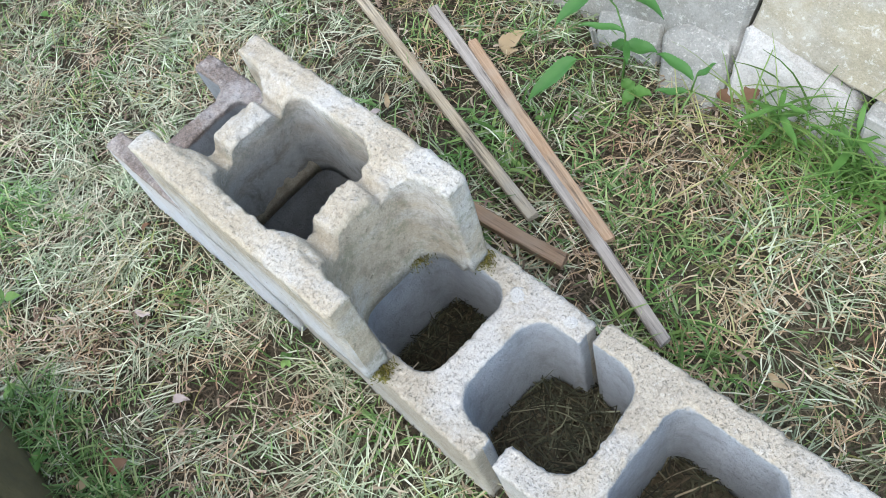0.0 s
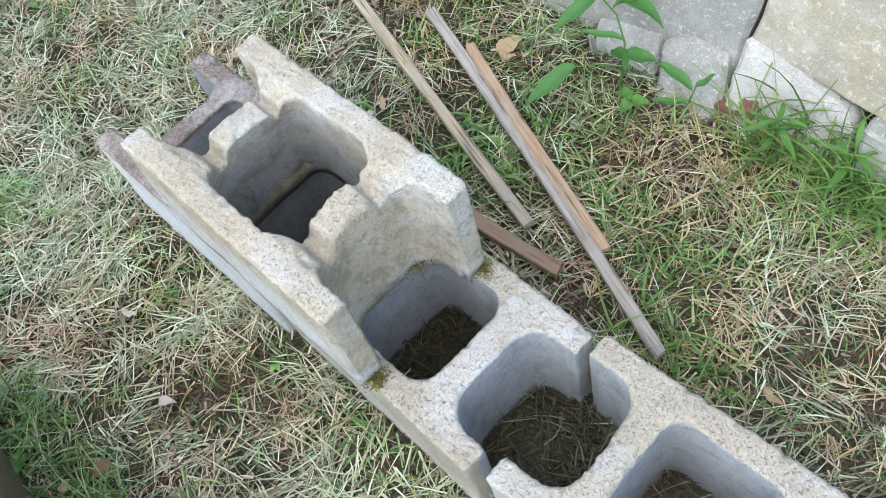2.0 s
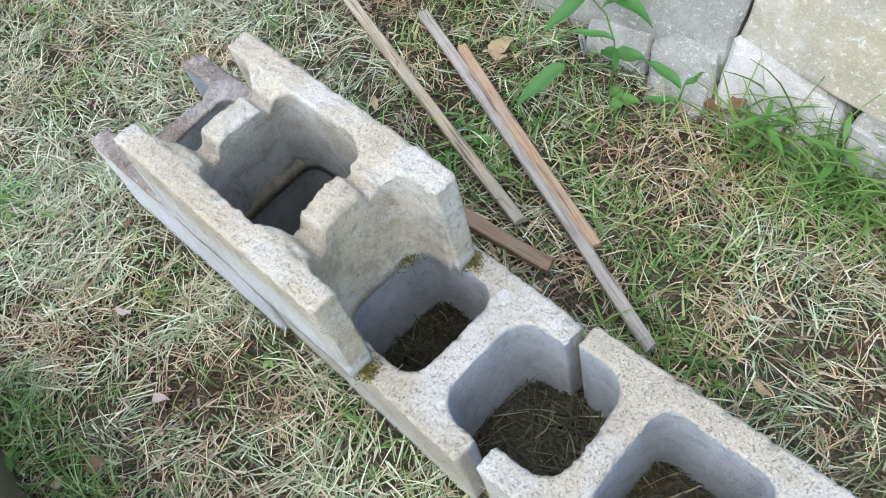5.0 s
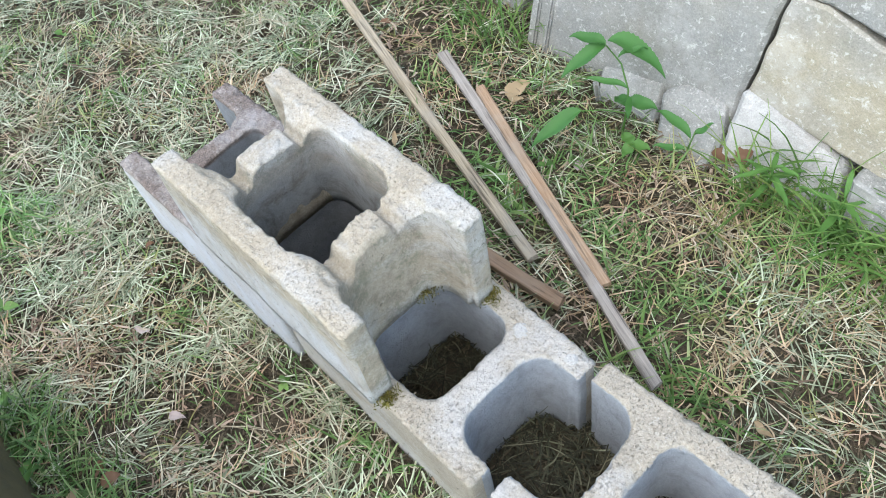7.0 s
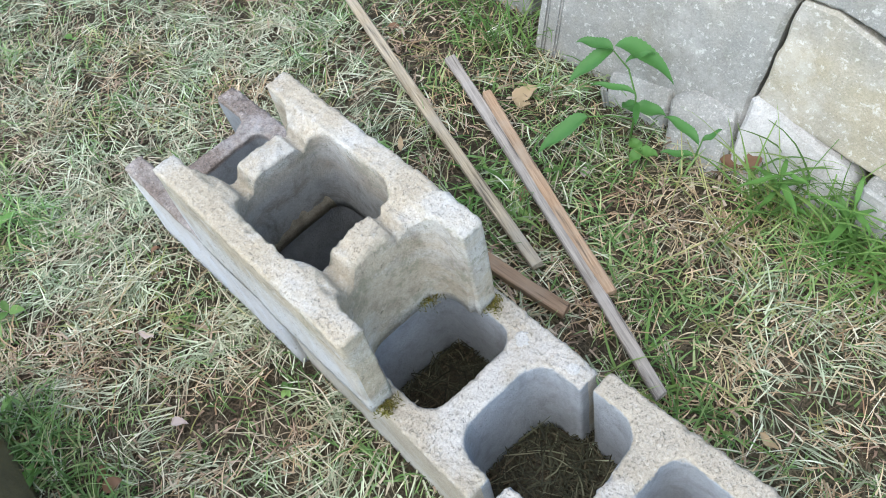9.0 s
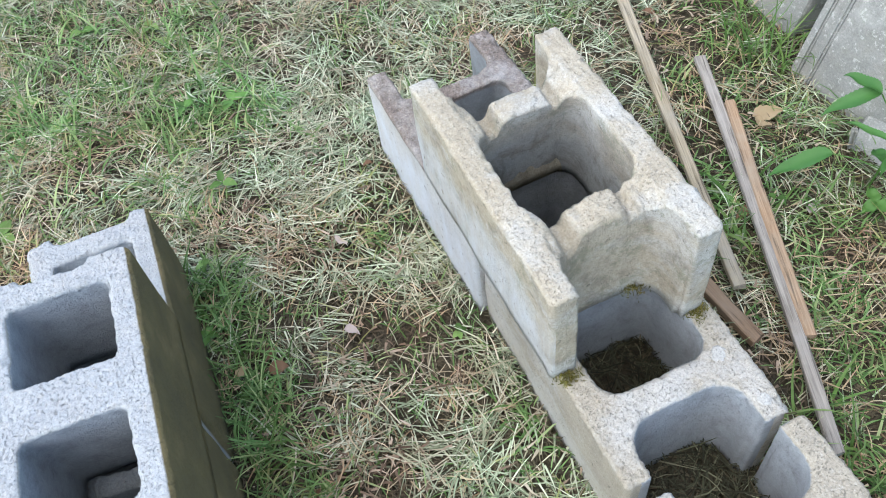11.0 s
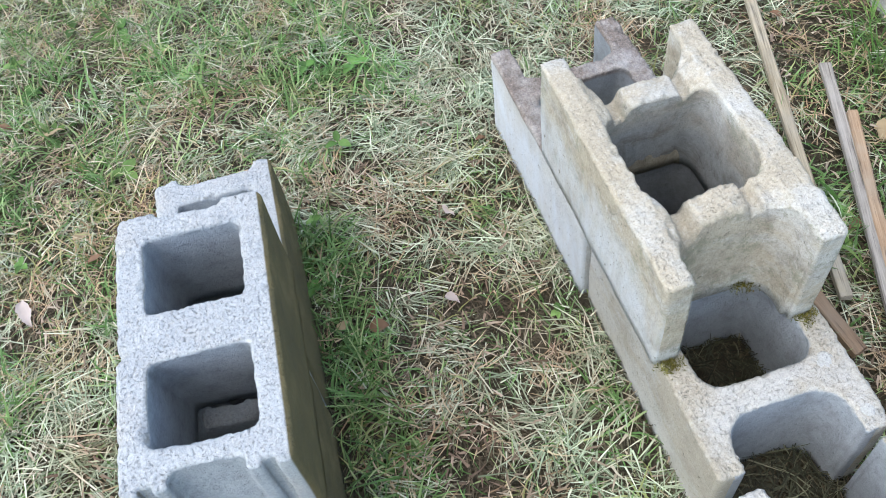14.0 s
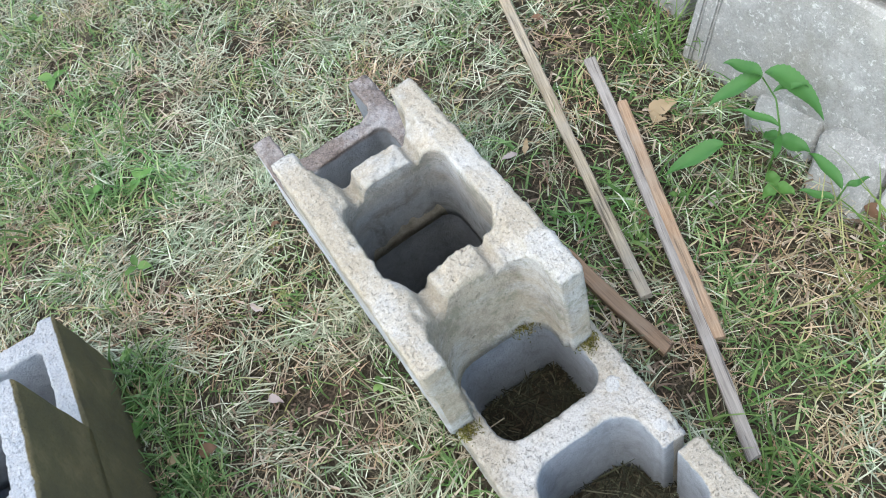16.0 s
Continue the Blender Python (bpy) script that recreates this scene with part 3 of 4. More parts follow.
stack_block("algae-stained concrete block at the base of the stack, under another block", pose(0.02, -0.575, 0.0, 0, 0, -5.5), 65, [(-0.149, -0.0, -0.064, 0.064, 0.012)] + eared()[1:], broken_end)


# ---- sticks ----
def stick(label, a, b, width, thick, mat, seed, z0=0.017, z1=0.017):
    a, b = Vector((*a, z0)), Vector((*b, z1))
    d = b - a
    rng = random.Random(seed)
    bm = bmesh.new()
    n = 14
    rings = []
    bow = rng.uniform(-0.006, 0.006)
    for i in range(n + 1):
        t = i / n
        s = bow * math.sin(math.pi * t)
        w = width / 2 * (1 + rng.uniform(-0.07, 0.05))
        h = thick / 2
        c = 0.22
        prof = [(-w, -h * (1 - c)), (-w * (1 - c), -h), (w * (1 - c), -h), (w, -h * (1 - c)), (w, h * (1 - c)), (w * (1 - c), h), (-w * (1 - c), h), (-w, h * (1 - c))]
        x = d.length * t + (rng.uniform(-0.004, 0.004) if i in (0, n) else 0)
        rings.append([bm.verts.new((x + (rng.uniform(-0.003, 0.003) if i in (0, n) else 0), y + s, z + thick / 2)) for y, z in prof])
    for i in range(n):
        for j in range(8):
            bm.faces.new((rings[i][j], rings[i][(j + 1) % 8], rings[i + 1][(j + 1) % 8], rings[i + 1][j]))
    bm.faces.new(rings[0][::-1])
    bm.faces.new(rings[-1])
    ob = part("wooden_stick", bm, mat, None)
    ob.matrix_basis = Matrix.Translation(a) @ d.to_track_quat("X", "Z").to_matrix().to_4x4()
    return tagged(ob, label, "stick", "wooden sticks in the grass")


stick("long tan weathered wooden lath lying in grass", (-1.02, 0.69), (-0.052, 0.381), 0.021, 0.014, M_WTAN, 1, 0.026, 0.026)
stick("grey weathered wooden lath lying in the grass", (-0.519, 0.632), (0.24, 0.33), 0.021, 0.012, M_WGREY, 2, 0.026, 0.03)
stick("orange-brown wooden strip lying beside a grey lath", (-0.39, 0.606), (0.075, 0.418), 0.019, 0.014, M_WORANGE, 3, 0.03, 0.028)
stick("short dark brown wooden stake lying against the block row", (-0.2, 0.33), (0.04, 0.35), 0.024, 0.018, M_WDARK, 4, 0.03, 0.018)

# ---- the leaning block wall ----
WALL_O = Vector((0.03, 0.84, 0.1))
WALL_U = Vector((math.cos(radians(3)), math.sin(radians(3)), 0))
WALL_V = (Vector((-math.sin(radians(3)), math.cos(radians(3)), 0)) * 0.3 + Vector((0, 0, 1))).normalized()
WALL_N = WALL_U.cross(WALL_V)


def wall_block(label, outline, proud, depth, mat, seed, soft=0.005, ribs=(), lean=0.0, crest=0.0):
    """A block of the leaning wall: its outline along and up the wall, how far it stands proud, and its depth.
    lean: how much farther it comes forward for each metre below the crest."""
    rng = random.Random(seed)
    bm = bmesh.new()
    m = Matrix((WALL_U, WALL_V, WALL_N)).transposed().to_4x4()
    m.translation = WALL_O
    face = bm.faces.new([bm.verts.new((u, v, proud + lean * max(0.0, crest - v))) for u, v in outline])
    ext = bmesh.ops.extrude_face_region(bm, geom=[face])
    bmesh.ops.translate(bm, verts=[e for e in ext["geom"] if isinstance(e, bmesh.types.BMVert)], vec=(0, 0, -depth))
    bmesh.ops.recalc_face_normals(bm, faces=bm.faces)
    bmesh.ops.bevel(bm, geom=bm.edges[:], offset=soft, segments=1, affect="EDGES")
    bmesh.ops.triangulate(bm, faces=bm.faces)
    for _ in range(4):
        long = [e for e in bm.edges if e.calc_length() > 0.022]
        if not long:
            break
        bmesh.ops.subdivide_edges(bm, edges=long, cuts=1)
        bmesh.ops.triangulate(bm, faces=bm.faces)
    f = waves(seed, 60)
    g = waves(seed + 5, 240)
    bm.normal_update()
    for v in bm.verts:
        v.co += v.normal * float(0.0012 * f(v.co.x, v.co.y, v.co.z) + 0.0009 * g(v.co.x, v.co.y, v.co.z))
    ob = part("wall_block", bm, mat, None, smooth=True)
    ob.data.set_sharp_from_angle(angle=radians(28))
    ob.matrix_basis = m
    for (u, v0, v1, w) in ribs:
        rb = bmesh.new()
        bmesh.ops.create_cube(rb, size=1, matrix=Matrix.Translation((u, (v0 + v1) / 2, proud + lean * max(0.0, crest - (v0 + v1) / 2) + 0.001)) @ Matrix.Rotation(-math.atan(lean), 4, "X").inverted() @ Matrix.Diagonal((w, v1 - v0, 0.012, 1)))
        bmesh.ops.bevel(rb, geom=rb.edges[:], offset=0.004, segments=2, affect="EDGES")
        part("rib", rb, mat, ob)
    return tagged(ob, label, "concrete block", "blocks of the leaning wall")


wall_block("grey concrete wall block with a ribbed end, leaning back", [(-0.458, -0.17), (0.0, -0.17), (-0.001, 0.016), (0.013, 0.19), (-0.06, 0.175), (-0.47, 0.165)],
           0.0, 0.19, M_WALL, 71, 0.009, ribs=((-0.452, -0.16, 0.155, 0.02), (-0.418, -0.16, 0.155, 0.012)))
wall_block("yellow-stained concrete wall block leaning back above a broken block", [(0.006, 0.0), (0.25, -0.035), (0.42, -0.04), (0.42, 0.12), (0.172, 0.173), (0.083, 0.198), (0.021, 0.196)],
           0.0, 0.19, M_WALL_YELLOW, 73)
wall_block("pale concrete block on top of the leaning wall", [(0.024, 0.1995), (0.085, 0.2015), (0.18, 0.184), (0.43, 0.15), (0.47, 0.32), (0.04, 0.4)],
           0.0, 0.19, M_WALL, 75)
wall_block("grey concrete block on top of the ribbed wall block", [(-0.4, 0.18), (-0.08, 0.192), (0.016, 0.204), (0.03, 0.39), (-0.4, 0.36)],
           -0.01, 0.19, M_WALL, 76)
wall_block("broken concrete block with rough white aggregate at the wall foot", [(0.0, 0.012), (0.086, -0.004), (0.193, -0.032), (0.215, -0.053), (0.244, -0.182), (0.02, -0.182), (0.006, -0.101)],
           0.008, 0.2, M_BREAK, 77, 0.008, lean=0.35, crest=0.0)
wall_block("ribbed grey concrete block at the wall foot beside a gap", [(0.232, -0.026), (0.45, -0.07), (0.45, -0.2), (0.25, -0.2)],
           0.045, 0.2, M_WALL, 79, ribs=((0.285, -0.19, -0.05, 0.014),))


wall_block("grey concrete block end, set back at the foot of the wall", [(-0.241, -0.176), (-0.11, -0.176), (-0.146, -0.052), (-0.275, -0.07)],
           0.003, 0.15, M_WALL, 81, ribs=((-0.25, -0.19, -0.06, 0.012),), lean=0.5, crest=-0.05)
wall_block("chipped grey concrete block end leaning at the wall foot", [(-0.084, -0.173), (0.018, -0.173), (-0.0, -0.074), (-0.019, -0.032), (-0.104, -0.03), (-0.137, -0.053)],
           0.004, 0.17, M_WALL, 83, 0.007, lean=0.62, crest=-0.02)

wall_block("dark grey concrete block at the far end of the wall", [(-0.85, -0.2), (-0.53, -0.2), (-0.53, 0.14), (-0.85, 0.13)],
           -0.06, 0.2, M_WALL, 85)

# ---- grass ----
patch = waves(21, 6)
patch_b = waves(22, 16)
X0, X1, Y0, Y1 = -2.45, 1.6, -2.1, 2.0


def blobs(places, size):
    """A field that is 1 at each of the places and fades over about the size given."""
    def field(x, y):
        f = 0 * x
        for px, py in places:
            f = np.maximum(f, np.exp(-((x - px) ** 2 + (y - py) ** 2) / size ** 2))
        return f
    return field


# where the lawn is lush, bare and brown, strewn with tan stalks, or covered with hay
LUSH = blobs([(-0.47, -0.09), (-0.18, -0.03), (-0.05, -0.02), (-0.38, -0.38), (-0.49, -0.38), (0.15, 0.52), (0.02, 0.52), (-0.23, 0.47), (-0.47, 0.64),
              (0.23, 0.72), (-0.89, 0.23), (-1.02, 0.18), (-0.87, -0.19), (0.26, 0.37), (-0.91, -0.81), (-1.17, -0.89), (-1.08, -0.62), (-1.1, -0.46), (-0.93, -0.36),
              (-0.9, -0.26), (-1.05, -0.18), (-0.72, -0.37), (-0.84, -0.94), (-0.24, -0.41), (-0.34, -0.95), (-0.52, -0.79), (-0.15, -0.13), (-0.08, -0.4)], 0.075)
BARE = blobs([(-0.27, -0.2), (-0.17, -0.15), (-0.59, -0.29), (-0.64, 0.65), (-0.34, 0.63), (0.04, 0.68), (0.07, 0.58), (0.0, 0.32), (-1.06, 0.15), (-0.92, -0.52), (-0.71, -0.66),
              (-0.83, -0.84), (-0.46, -0.12), (-0.2, -0.28), (-0.5, -0.88), (-0.08, -0.29), (0.1, -0.2), (0.14, -0.28)], 0.085)
STALKS = blobs([(0.24, 0.55), (0.17, 0.66), (0.03, 0.69), (-0.52, -0.21), (-0.82, 0.3), (0.37, 0.66), (-0.98, -0.67), (-0.7, -0.84), (-0.65, -0.91), (-0.57, -0.77), (-0.73, -0.43), (-0.43, -0.9)], 0.085)
HAYFALL = blobs([(-0.99, -0.09), (-0.85, -0.1), (-1.04, 0.32), (-0.7, -0.11), (-0.92, 0.46), (-0.66, -0.3), (-0.88, 0.08), (-0.7, -0.21), (-0.07, -0.06), (-0.27, -0.92), (-0.61, -0.12), (-0.38, -0.02), (-0.31, -0.86), (-0.76, -0.01)], 0.15)


def greenness(x, y):
    g = 0.25 + 0.13 * patch(x, y) + 0.12 * patch_b(x, y) + 0.6 * LUSH(x, y) - 0.35 * BARE(x, y) - 0.2 * HAYFALL(x, y)
    g = g + 0.12 * np.exp(-((y + 0.40) / 0.05) ** 2) * (x > -0.6) * (x < 0.3)
    g = g + 0.22 * np.clip((-x - 0.7) * 2, 0, 1) * np.clip(-y * 3, 0, 1) - 0.1 * np.clip((x - 0.0) * 4, 0, 1) * np.clip((y - 0.3) * 5, 0, 1)
    return np.clip(g, 0.05, 1)


def brownness(x, y):
    return np.clip(0.12 - 0.12 * patch_b(x, y) + 0.55 * BARE(x, y) - 0.3 * LUSH(x, y), 0.02, 1)


def hayness(x, y):
    return np.clip(0.4 + 0.15 * patch_b(y, x) + 0.55 * HAYFALL(x, y) - 0.4 * LUSH(x, y) - 0.4 * BARE(x, y) - 0.14 * np.clip((y - 0.28) * 6, 0, 1), 0.05, 1)


def anywhere(x, y):
    return 0 * x + 1


def uncut(x, y):
    """The taller, yellower lawn away from the blocks: 1 there, 0 near them."""
    return np.clip(np.clip((-x - 0.6) * 3, 0, 1) * np.clip((-y - 0.15) * 4, 0, 1) + np.clip((-x - 1.0) * 4, 0, 1) * np.clip((0.15 - y) * 4, 0, 1), 0, 1)


def inside_blocks(x, y):
    """Within the hollow blocks nothing fresh grows: 1 inside, 0 outside."""
    row = (x > -0.66) & (x < 0.64) & (y > 0.02) & (y < 0.235)
    stack = (x > -0.59) & (x < 0.23) & (y > -0.66) & (y < -0.45)
    return np.where(row | stack, 1.0, 0.0)


def under_sticks(x, y):
    """1 where a stick lies, else 0."""
    f = 0 * x
    for ax, ay, bx, by in ((-1.02, 0.69, -0.052, 0.381), (-0.519, 0.632, 0.24, 0.33), (-0.39, 0.606, 0.075, 0.418), (-0.2, 0.33, 0.04, 0.35)):
        dx, dy = bx - ax, by - ay
        t = np.clip(((x - ax) * dx + (y - ay) * dy) / (dx * dx + dy * dy), 0, 1)
        f = np.maximum(f, np.where(np.hypot(x - ax - t * dx, y - ay - t * dy) < 0.02, 1.0, 0.0))
    return f


def core_ground(x, y):
    """The plot round the blocks is denser than the lawn beyond, and passes into it by degrees."""
    out = np.maximum(np.maximum(np.abs(x + 0.43) - 1.05, np.abs(y + 0.05) - 1.08), 0)
    return np.clip(1 - (out + 0.12 * patch(x, y) * (out > 0)) / 0.95, 0, 1) ** 1.5


def scatter(n, x0, x1, y0, y1, weight, seed):
    r = np.random.default_rng(seed)
    x, y = r.uniform(x0, x1, n), r.uniform(y0, y1, n)
    k = r.uniform(0, 1, n) < weight(x, y)
    return x[k], y[k]


def lawn(n, weight, seed):
    return scatter(int(1.5 * n), X0, X1, Y0, Y1, lambda x, y: weight(x, y) * core_ground(x, y), seed)


def strew(name, n, weight, mat, label, seed, inside=0.0, **kw):
    x, y = lawn(n, lambda x, y: weight(x, y) * np.where(inside_blocks(x, y) > 0, inside, 1.0), seed)
    tagged(strands(name, x, y, mat, seed=seed + 10, zf=ground_z, **kw), label, "grass", kind="stuff")


def tufts(name, n, each, weight, mat, label, seed, spread=0.012, box=None, **kw):
    fresh = lambda x, y: weight(x, y) * (1 - inside_blocks(x, y))
    x, y = scatter(n, *box, fresh, seed) if box else lawn(n, fresh, seed)
    r = np.random.default_rng(seed + 1)
    size = r.integers(max(2, each // 3), each, len(x))
    x, y = np.repeat(x, size), np.repeat(y, size)
    x, y = x + r.normal(0, spread, len(x)), y + r.normal(0, spread, len(y))
    k = under_sticks(x, y) < 0.5
    return tagged(strands(name, x[k], y[k], mat, seed=seed + 10, zf=ground_z, **kw), label, "grass", kind="stuff")


def wisps(name, n, each, weight, mat, label, seed, spread=0.02, fan=0.4, **kw):
    """Cut grass that fell in small bundles, each combed in one direction."""
    x, y = lawn(n, lambda x, y: weight(x, y) * (1 - inside_blocks(x, y)), seed)
    r = np.random.default_rng(seed + 1)
    size = r.integers(max(2, each // 4), each, len(x))
    aim = np.repeat(r.uniform(0, 2 * np.pi, len(x)), size) + r.normal(0, fan, size.sum())
    x, y = np.repeat(x, size), np.repeat(y, size)
    along, across = r.normal(0, spread * 1.3, len(x)), r.normal(0, spread * 0.7, len(x))
    x, y = x + along * np.cos(aim) - across * np.sin(aim), y + along * np.sin(aim) + across * np.cos(aim)
    k = inside_blocks(x, y) < 0.5
    tagged(strands(name, x[k], y[k], mat, seed=seed + 10, zf=ground_z, aim=aim[k], **kw), label, "grass", kind="stuff")


strew("thatch", 150000, anywhere, M_THATCH, "brown matted thatch of old grass on the soil", 40,
      length=(0.02, 0.065), width=(0.0016, 0.004), lift=(-4, 12), rise=(0.0, 0.007), droop=0.3, inside=0.5, segs=2)
strew("rotting_grass", 160000, lambda x, y: inside_blocks(x, y), M_SHADED_ROT, "rotting cut grass lying inside the hollow blocks, colour darkened for shade", 38, inside=1.0,
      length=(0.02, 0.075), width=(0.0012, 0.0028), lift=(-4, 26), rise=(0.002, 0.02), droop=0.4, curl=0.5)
wisps("cut_hay", 14500, 19, hayness, M_HAY, "grey-green hay lying in combed wisps on the lawn", 45,
      length=(0.025, 0.08), width=(0.0014, 0.0034), lift=(-3, 20), rise=(0.003, 0.02), droop=0.4, curl=0.3)
wisps("pale_straw", 7000, 13, lambda x, y: np.clip(0.7 * hayness(x, y) + 0.4 * STALKS(x, y) + 0.1 * BARE(x, y) + 0.6 * uncut(x, y), 0, 1), M_STRAW, "pale straw lying in wisps on the mown lawn", 41,
      length=(0.02, 0.08), width=(0.001, 0.0026), lift=(-3, 20), rise=(0.004, 0.022), droop=0.4, curl=0.3, fan=0.6)
wisps("tan_grass", 9000, 13, lambda x, y: np.clip(0.2 + 0.3 * np.clip((x + 0.1) * 4, 0, 1) * (y > 0.25) + 0.85 * STALKS(x, y) + 0.45 * BARE(x, y) - 0.2 * HAYFALL(x, y), 0, 1), M_TAN, "tan dead stalks among the mown grass", 44,
      length=(0.015, 0.06), width=(0.0013, 0.0032), lift=(-3, 35), rise=(0.004, 0.02), droop=0.5, fan=0.9)
strew("dead_brown_grass", 75000, brownness, M_LITTER, "reddish-brown dead grass lying in patches", 46,
      length=(0.008, 0.035), width=(0.002, 0.0055), lift=(-5, 22), rise=(0.008, 0.026), droop=0.3, curl=0.6, segs=2)
strew("loose_straw", 7000, lambda x, y: np.clip(0.25 + 0.75 * HAYFALL(x, y) - 0.2 * LUSH(x, y), 0, 1) * (1 - under_sticks(x, y)), M_STRAW, "loose single straws on the lawn", 39, inside=0.06,
      length=(0.04, 0.12), width=(0.0014, 0.003), lift=(-2, 12), rise=(0.012, 0.026), droop=0.25, curl=0.25)
strew("green_grass", 120000, lambda x, y: 0.12 + 0.75 * greenness(x, y), M_GREEN, "short green mown grass growing through straw", 42,
      length=(0.02, 0.055), width=(0.0018, 0.0042), lift=(5, 65), rise=(0.0, 0.006), droop=1.4)
tufts("grass_tufts", 11000, 14, lambda x, y: np.clip(1.3 * greenness(x, y) - 0.28, 0.015, 1), M_GREEN, "green grass tufts in the mown lawn", 43,
      length=(0.03, 0.08), width=(0.0026, 0.0056), lift=(15, 75), rise=(0.0, 0.006), droop=1.5, spread=0.014)
tufts("yellowing_tufts", 3600, 11, lambda x, y: np.clip(0.2 + 0.25 * patch_b(x, y) + 0.5 * STALKS(x, y) + 0.6 * uncut(x, y), 0.02, 1), M_YELLOW, "yellowing grass tufts in the mown lawn", 49,
      length=(0.03, 0.07), width=(0.002, 0.0045), lift=(10, 60), rise=(0.0, 0.006), droop=1.2, spread=0.014)

for name, n, mat, label, seed in (("outer_dry_grass", 130000, M_HAY, "half-dry grass of the wider lawn", 47), ("outer_green_grass", 130000, M_GREEN, "green grass of the wider lawn", 48)):
    ox, oy = scatter(n, -5.5, 4.5, -5.0, 5.0, lambda x, y: (1 - core_ground(x, y)) * np.exp(-0.3 * np.hypot(x + 0.57, y - 0.05)), seed)
    tagged(strands(name, ox, oy, mat, seed=seed + 10, zf=ground_z, length=(0.04, 0.1), width=(0.003, 0.007), lift=(0, 45), droop=1.0, segs=2), label, "grass", kind="stuff")

# ---- long grass and weeds at the foot of the wall ----
tufts("long_grass", 60, 9, anywhere, M_LONG, "long green grass growing against the block wall", 61, spread=0.014, box=(0.1, 0.42, 0.71, 0.85),
      length=(0.07, 0.2), width=(0.0026, 0.007), lift=(25, 80), rise=(0.0, 0.004), droop=1.7, segs=6)
tufts("long_grass", 16, 6, anywhere, M_LONG, "thin arching grass stems by the broken block", 66, spread=0.01, box=(0.14, 0.36, 0.73, 0.82),
      length=(0.18, 0.3), width=(0.0018, 0.003), lift=(35, 75), rise=(0.0, 0.004), droop=2.0, segs=8)
tufts("long_grass", 12, 4, anywhere, M_YELLOW, "pale bent grass stems lying before the wall", 67, spread=0.02, box=(0.02, 0.34, 0.6, 0.76),
      length=(0.1, 0.24), width=(0.0018, 0.0034), lift=(2, 16), rise=(0.015, 0.028), droop=0.5, segs=6, curl=0.3)
tufts("long_grass", 26, 7, anywhere, M_LONG, "green grass growing by the wall's ribbed end", 64, spread=0.012, box=(-0.62, -0.44, 0.72, 0.84),
      length=(0.06, 0.17), width=(0.0024, 0.005), lift=(35, 85), rise=(0.0, 0.004), droop=1.5, segs=5)
tufts("long_grass", 14, 7, anywhere, M_LONG, "broad-bladed green grass between the wooden sticks", 62, spread=0.012, box=(-0.3, -0.12, 0.43, 0.55),
      length=(0.05, 0.1), width=(0.005, 0.011), lift=(12, 45), rise=(0.004, 0.01), droop=0.9, segs=5)
tufts("long_grass", 14, 9, anywhere, M_LONG, "green grass beside the concrete row", 65, spread=0.014, box=(0.16, 0.34, 0.31, 0.39),
      length=(0.05, 0.12), width=(0.003, 0.006), lift=(15, 60), rise=(0.0, 0.004), droop=1.3, segs=4)
tufts("long_grass", 55, 8, anywhere, M_GREEN, "green grass at the foot of the block stack", 63, spread=0.015, box=(-0.55, 0.2, -0.44, -0.37),
      length=(0.05, 0.12), width=(0.002, 0.005), lift=(30, 80), rise=(0.0, 0.004), droop=1.4, segs=4)
tufts("long_grass", 40, 9, anywhere, M_GREEN, "taller green grass in the uncut lawn", 68, spread=0.016, box=(-1.35, -0.75, -1.0, -0.15),
      length=(0.06, 0.14), width=(0.003, 0.007), lift=(25, 75), rise=(0.0, 0.004), droop=1.4, segs=4)


def leaf_bm(bm, base, tip, width, sag, fold=0.25, wave=0.0, teeth=0.0, n=10):
    """A pointed leaf from base to tip, folded along its midrib and sagging."""
    base, tip = Vector(base), Vector(tip)
    d = tip - base
    side = d.cross(Vector((0, 0, 1)))
    side = side.normalized() if side.length > 1e-6 else Vector((1, 0, 0))
    rows = []
    for i in range(n + 1):
        t = i / n
        w = width / 2 * (math.sin(math.pi * min(1, t ** 0.75)) ** 0.8 if 0 < t < 1 else 0.02)
        w *= 1 + teeth * (1 if i % 2 else -1)
        c = base + d * t + Vector((0, 0, sag * 4 * t * (1 - t) + wave * math.sin(9 * t)))
        up = Vector((0, 0, fold * w + wave * math.cos(7 * t)))
        rows.append([bm.verts.new(c - side * w + up), bm.verts.new(c - side * w * 0.5 + up * 0.35), bm.verts.new(c), bm.verts.new(c + side * w * 0.5 + up * 0.35), bm.verts.new(c + side * w + up)])
    for a, b in zip(rows, rows[1:]):
        for k in range(4):
            bm.faces.new((a[k], a[k + 1], b[k + 1], b[k]))


def stem_bm(bm, pts, r0, r1, sides=6):
    rings = []
    for i, p in enumerate(pts):
        p = Vector(p)
        d = (Vector(pts[min(i + 1, len(pts) - 1)]) - Vector(pts[max(i - 1, 0)])).normalized()
        q = d.to_track_quat("Z", "X")
        r = r0 + (r1 - r0) * i / (len(pts) - 1)
        rings.append([bm.verts.new(p + q @ Vector((r * math.cos(6.2832 * k / sides), r * math.sin(6.2832 * k / sides), 0))) for k in range(sides)])
    for a, b in zip(rings, rings[1:]):
        for k in range(sides):
            bm.faces.new((a[k], a[(k + 1) % sides], b[(k + 1) % sides], b[k]))
    bm.faces.new(rings[-1])


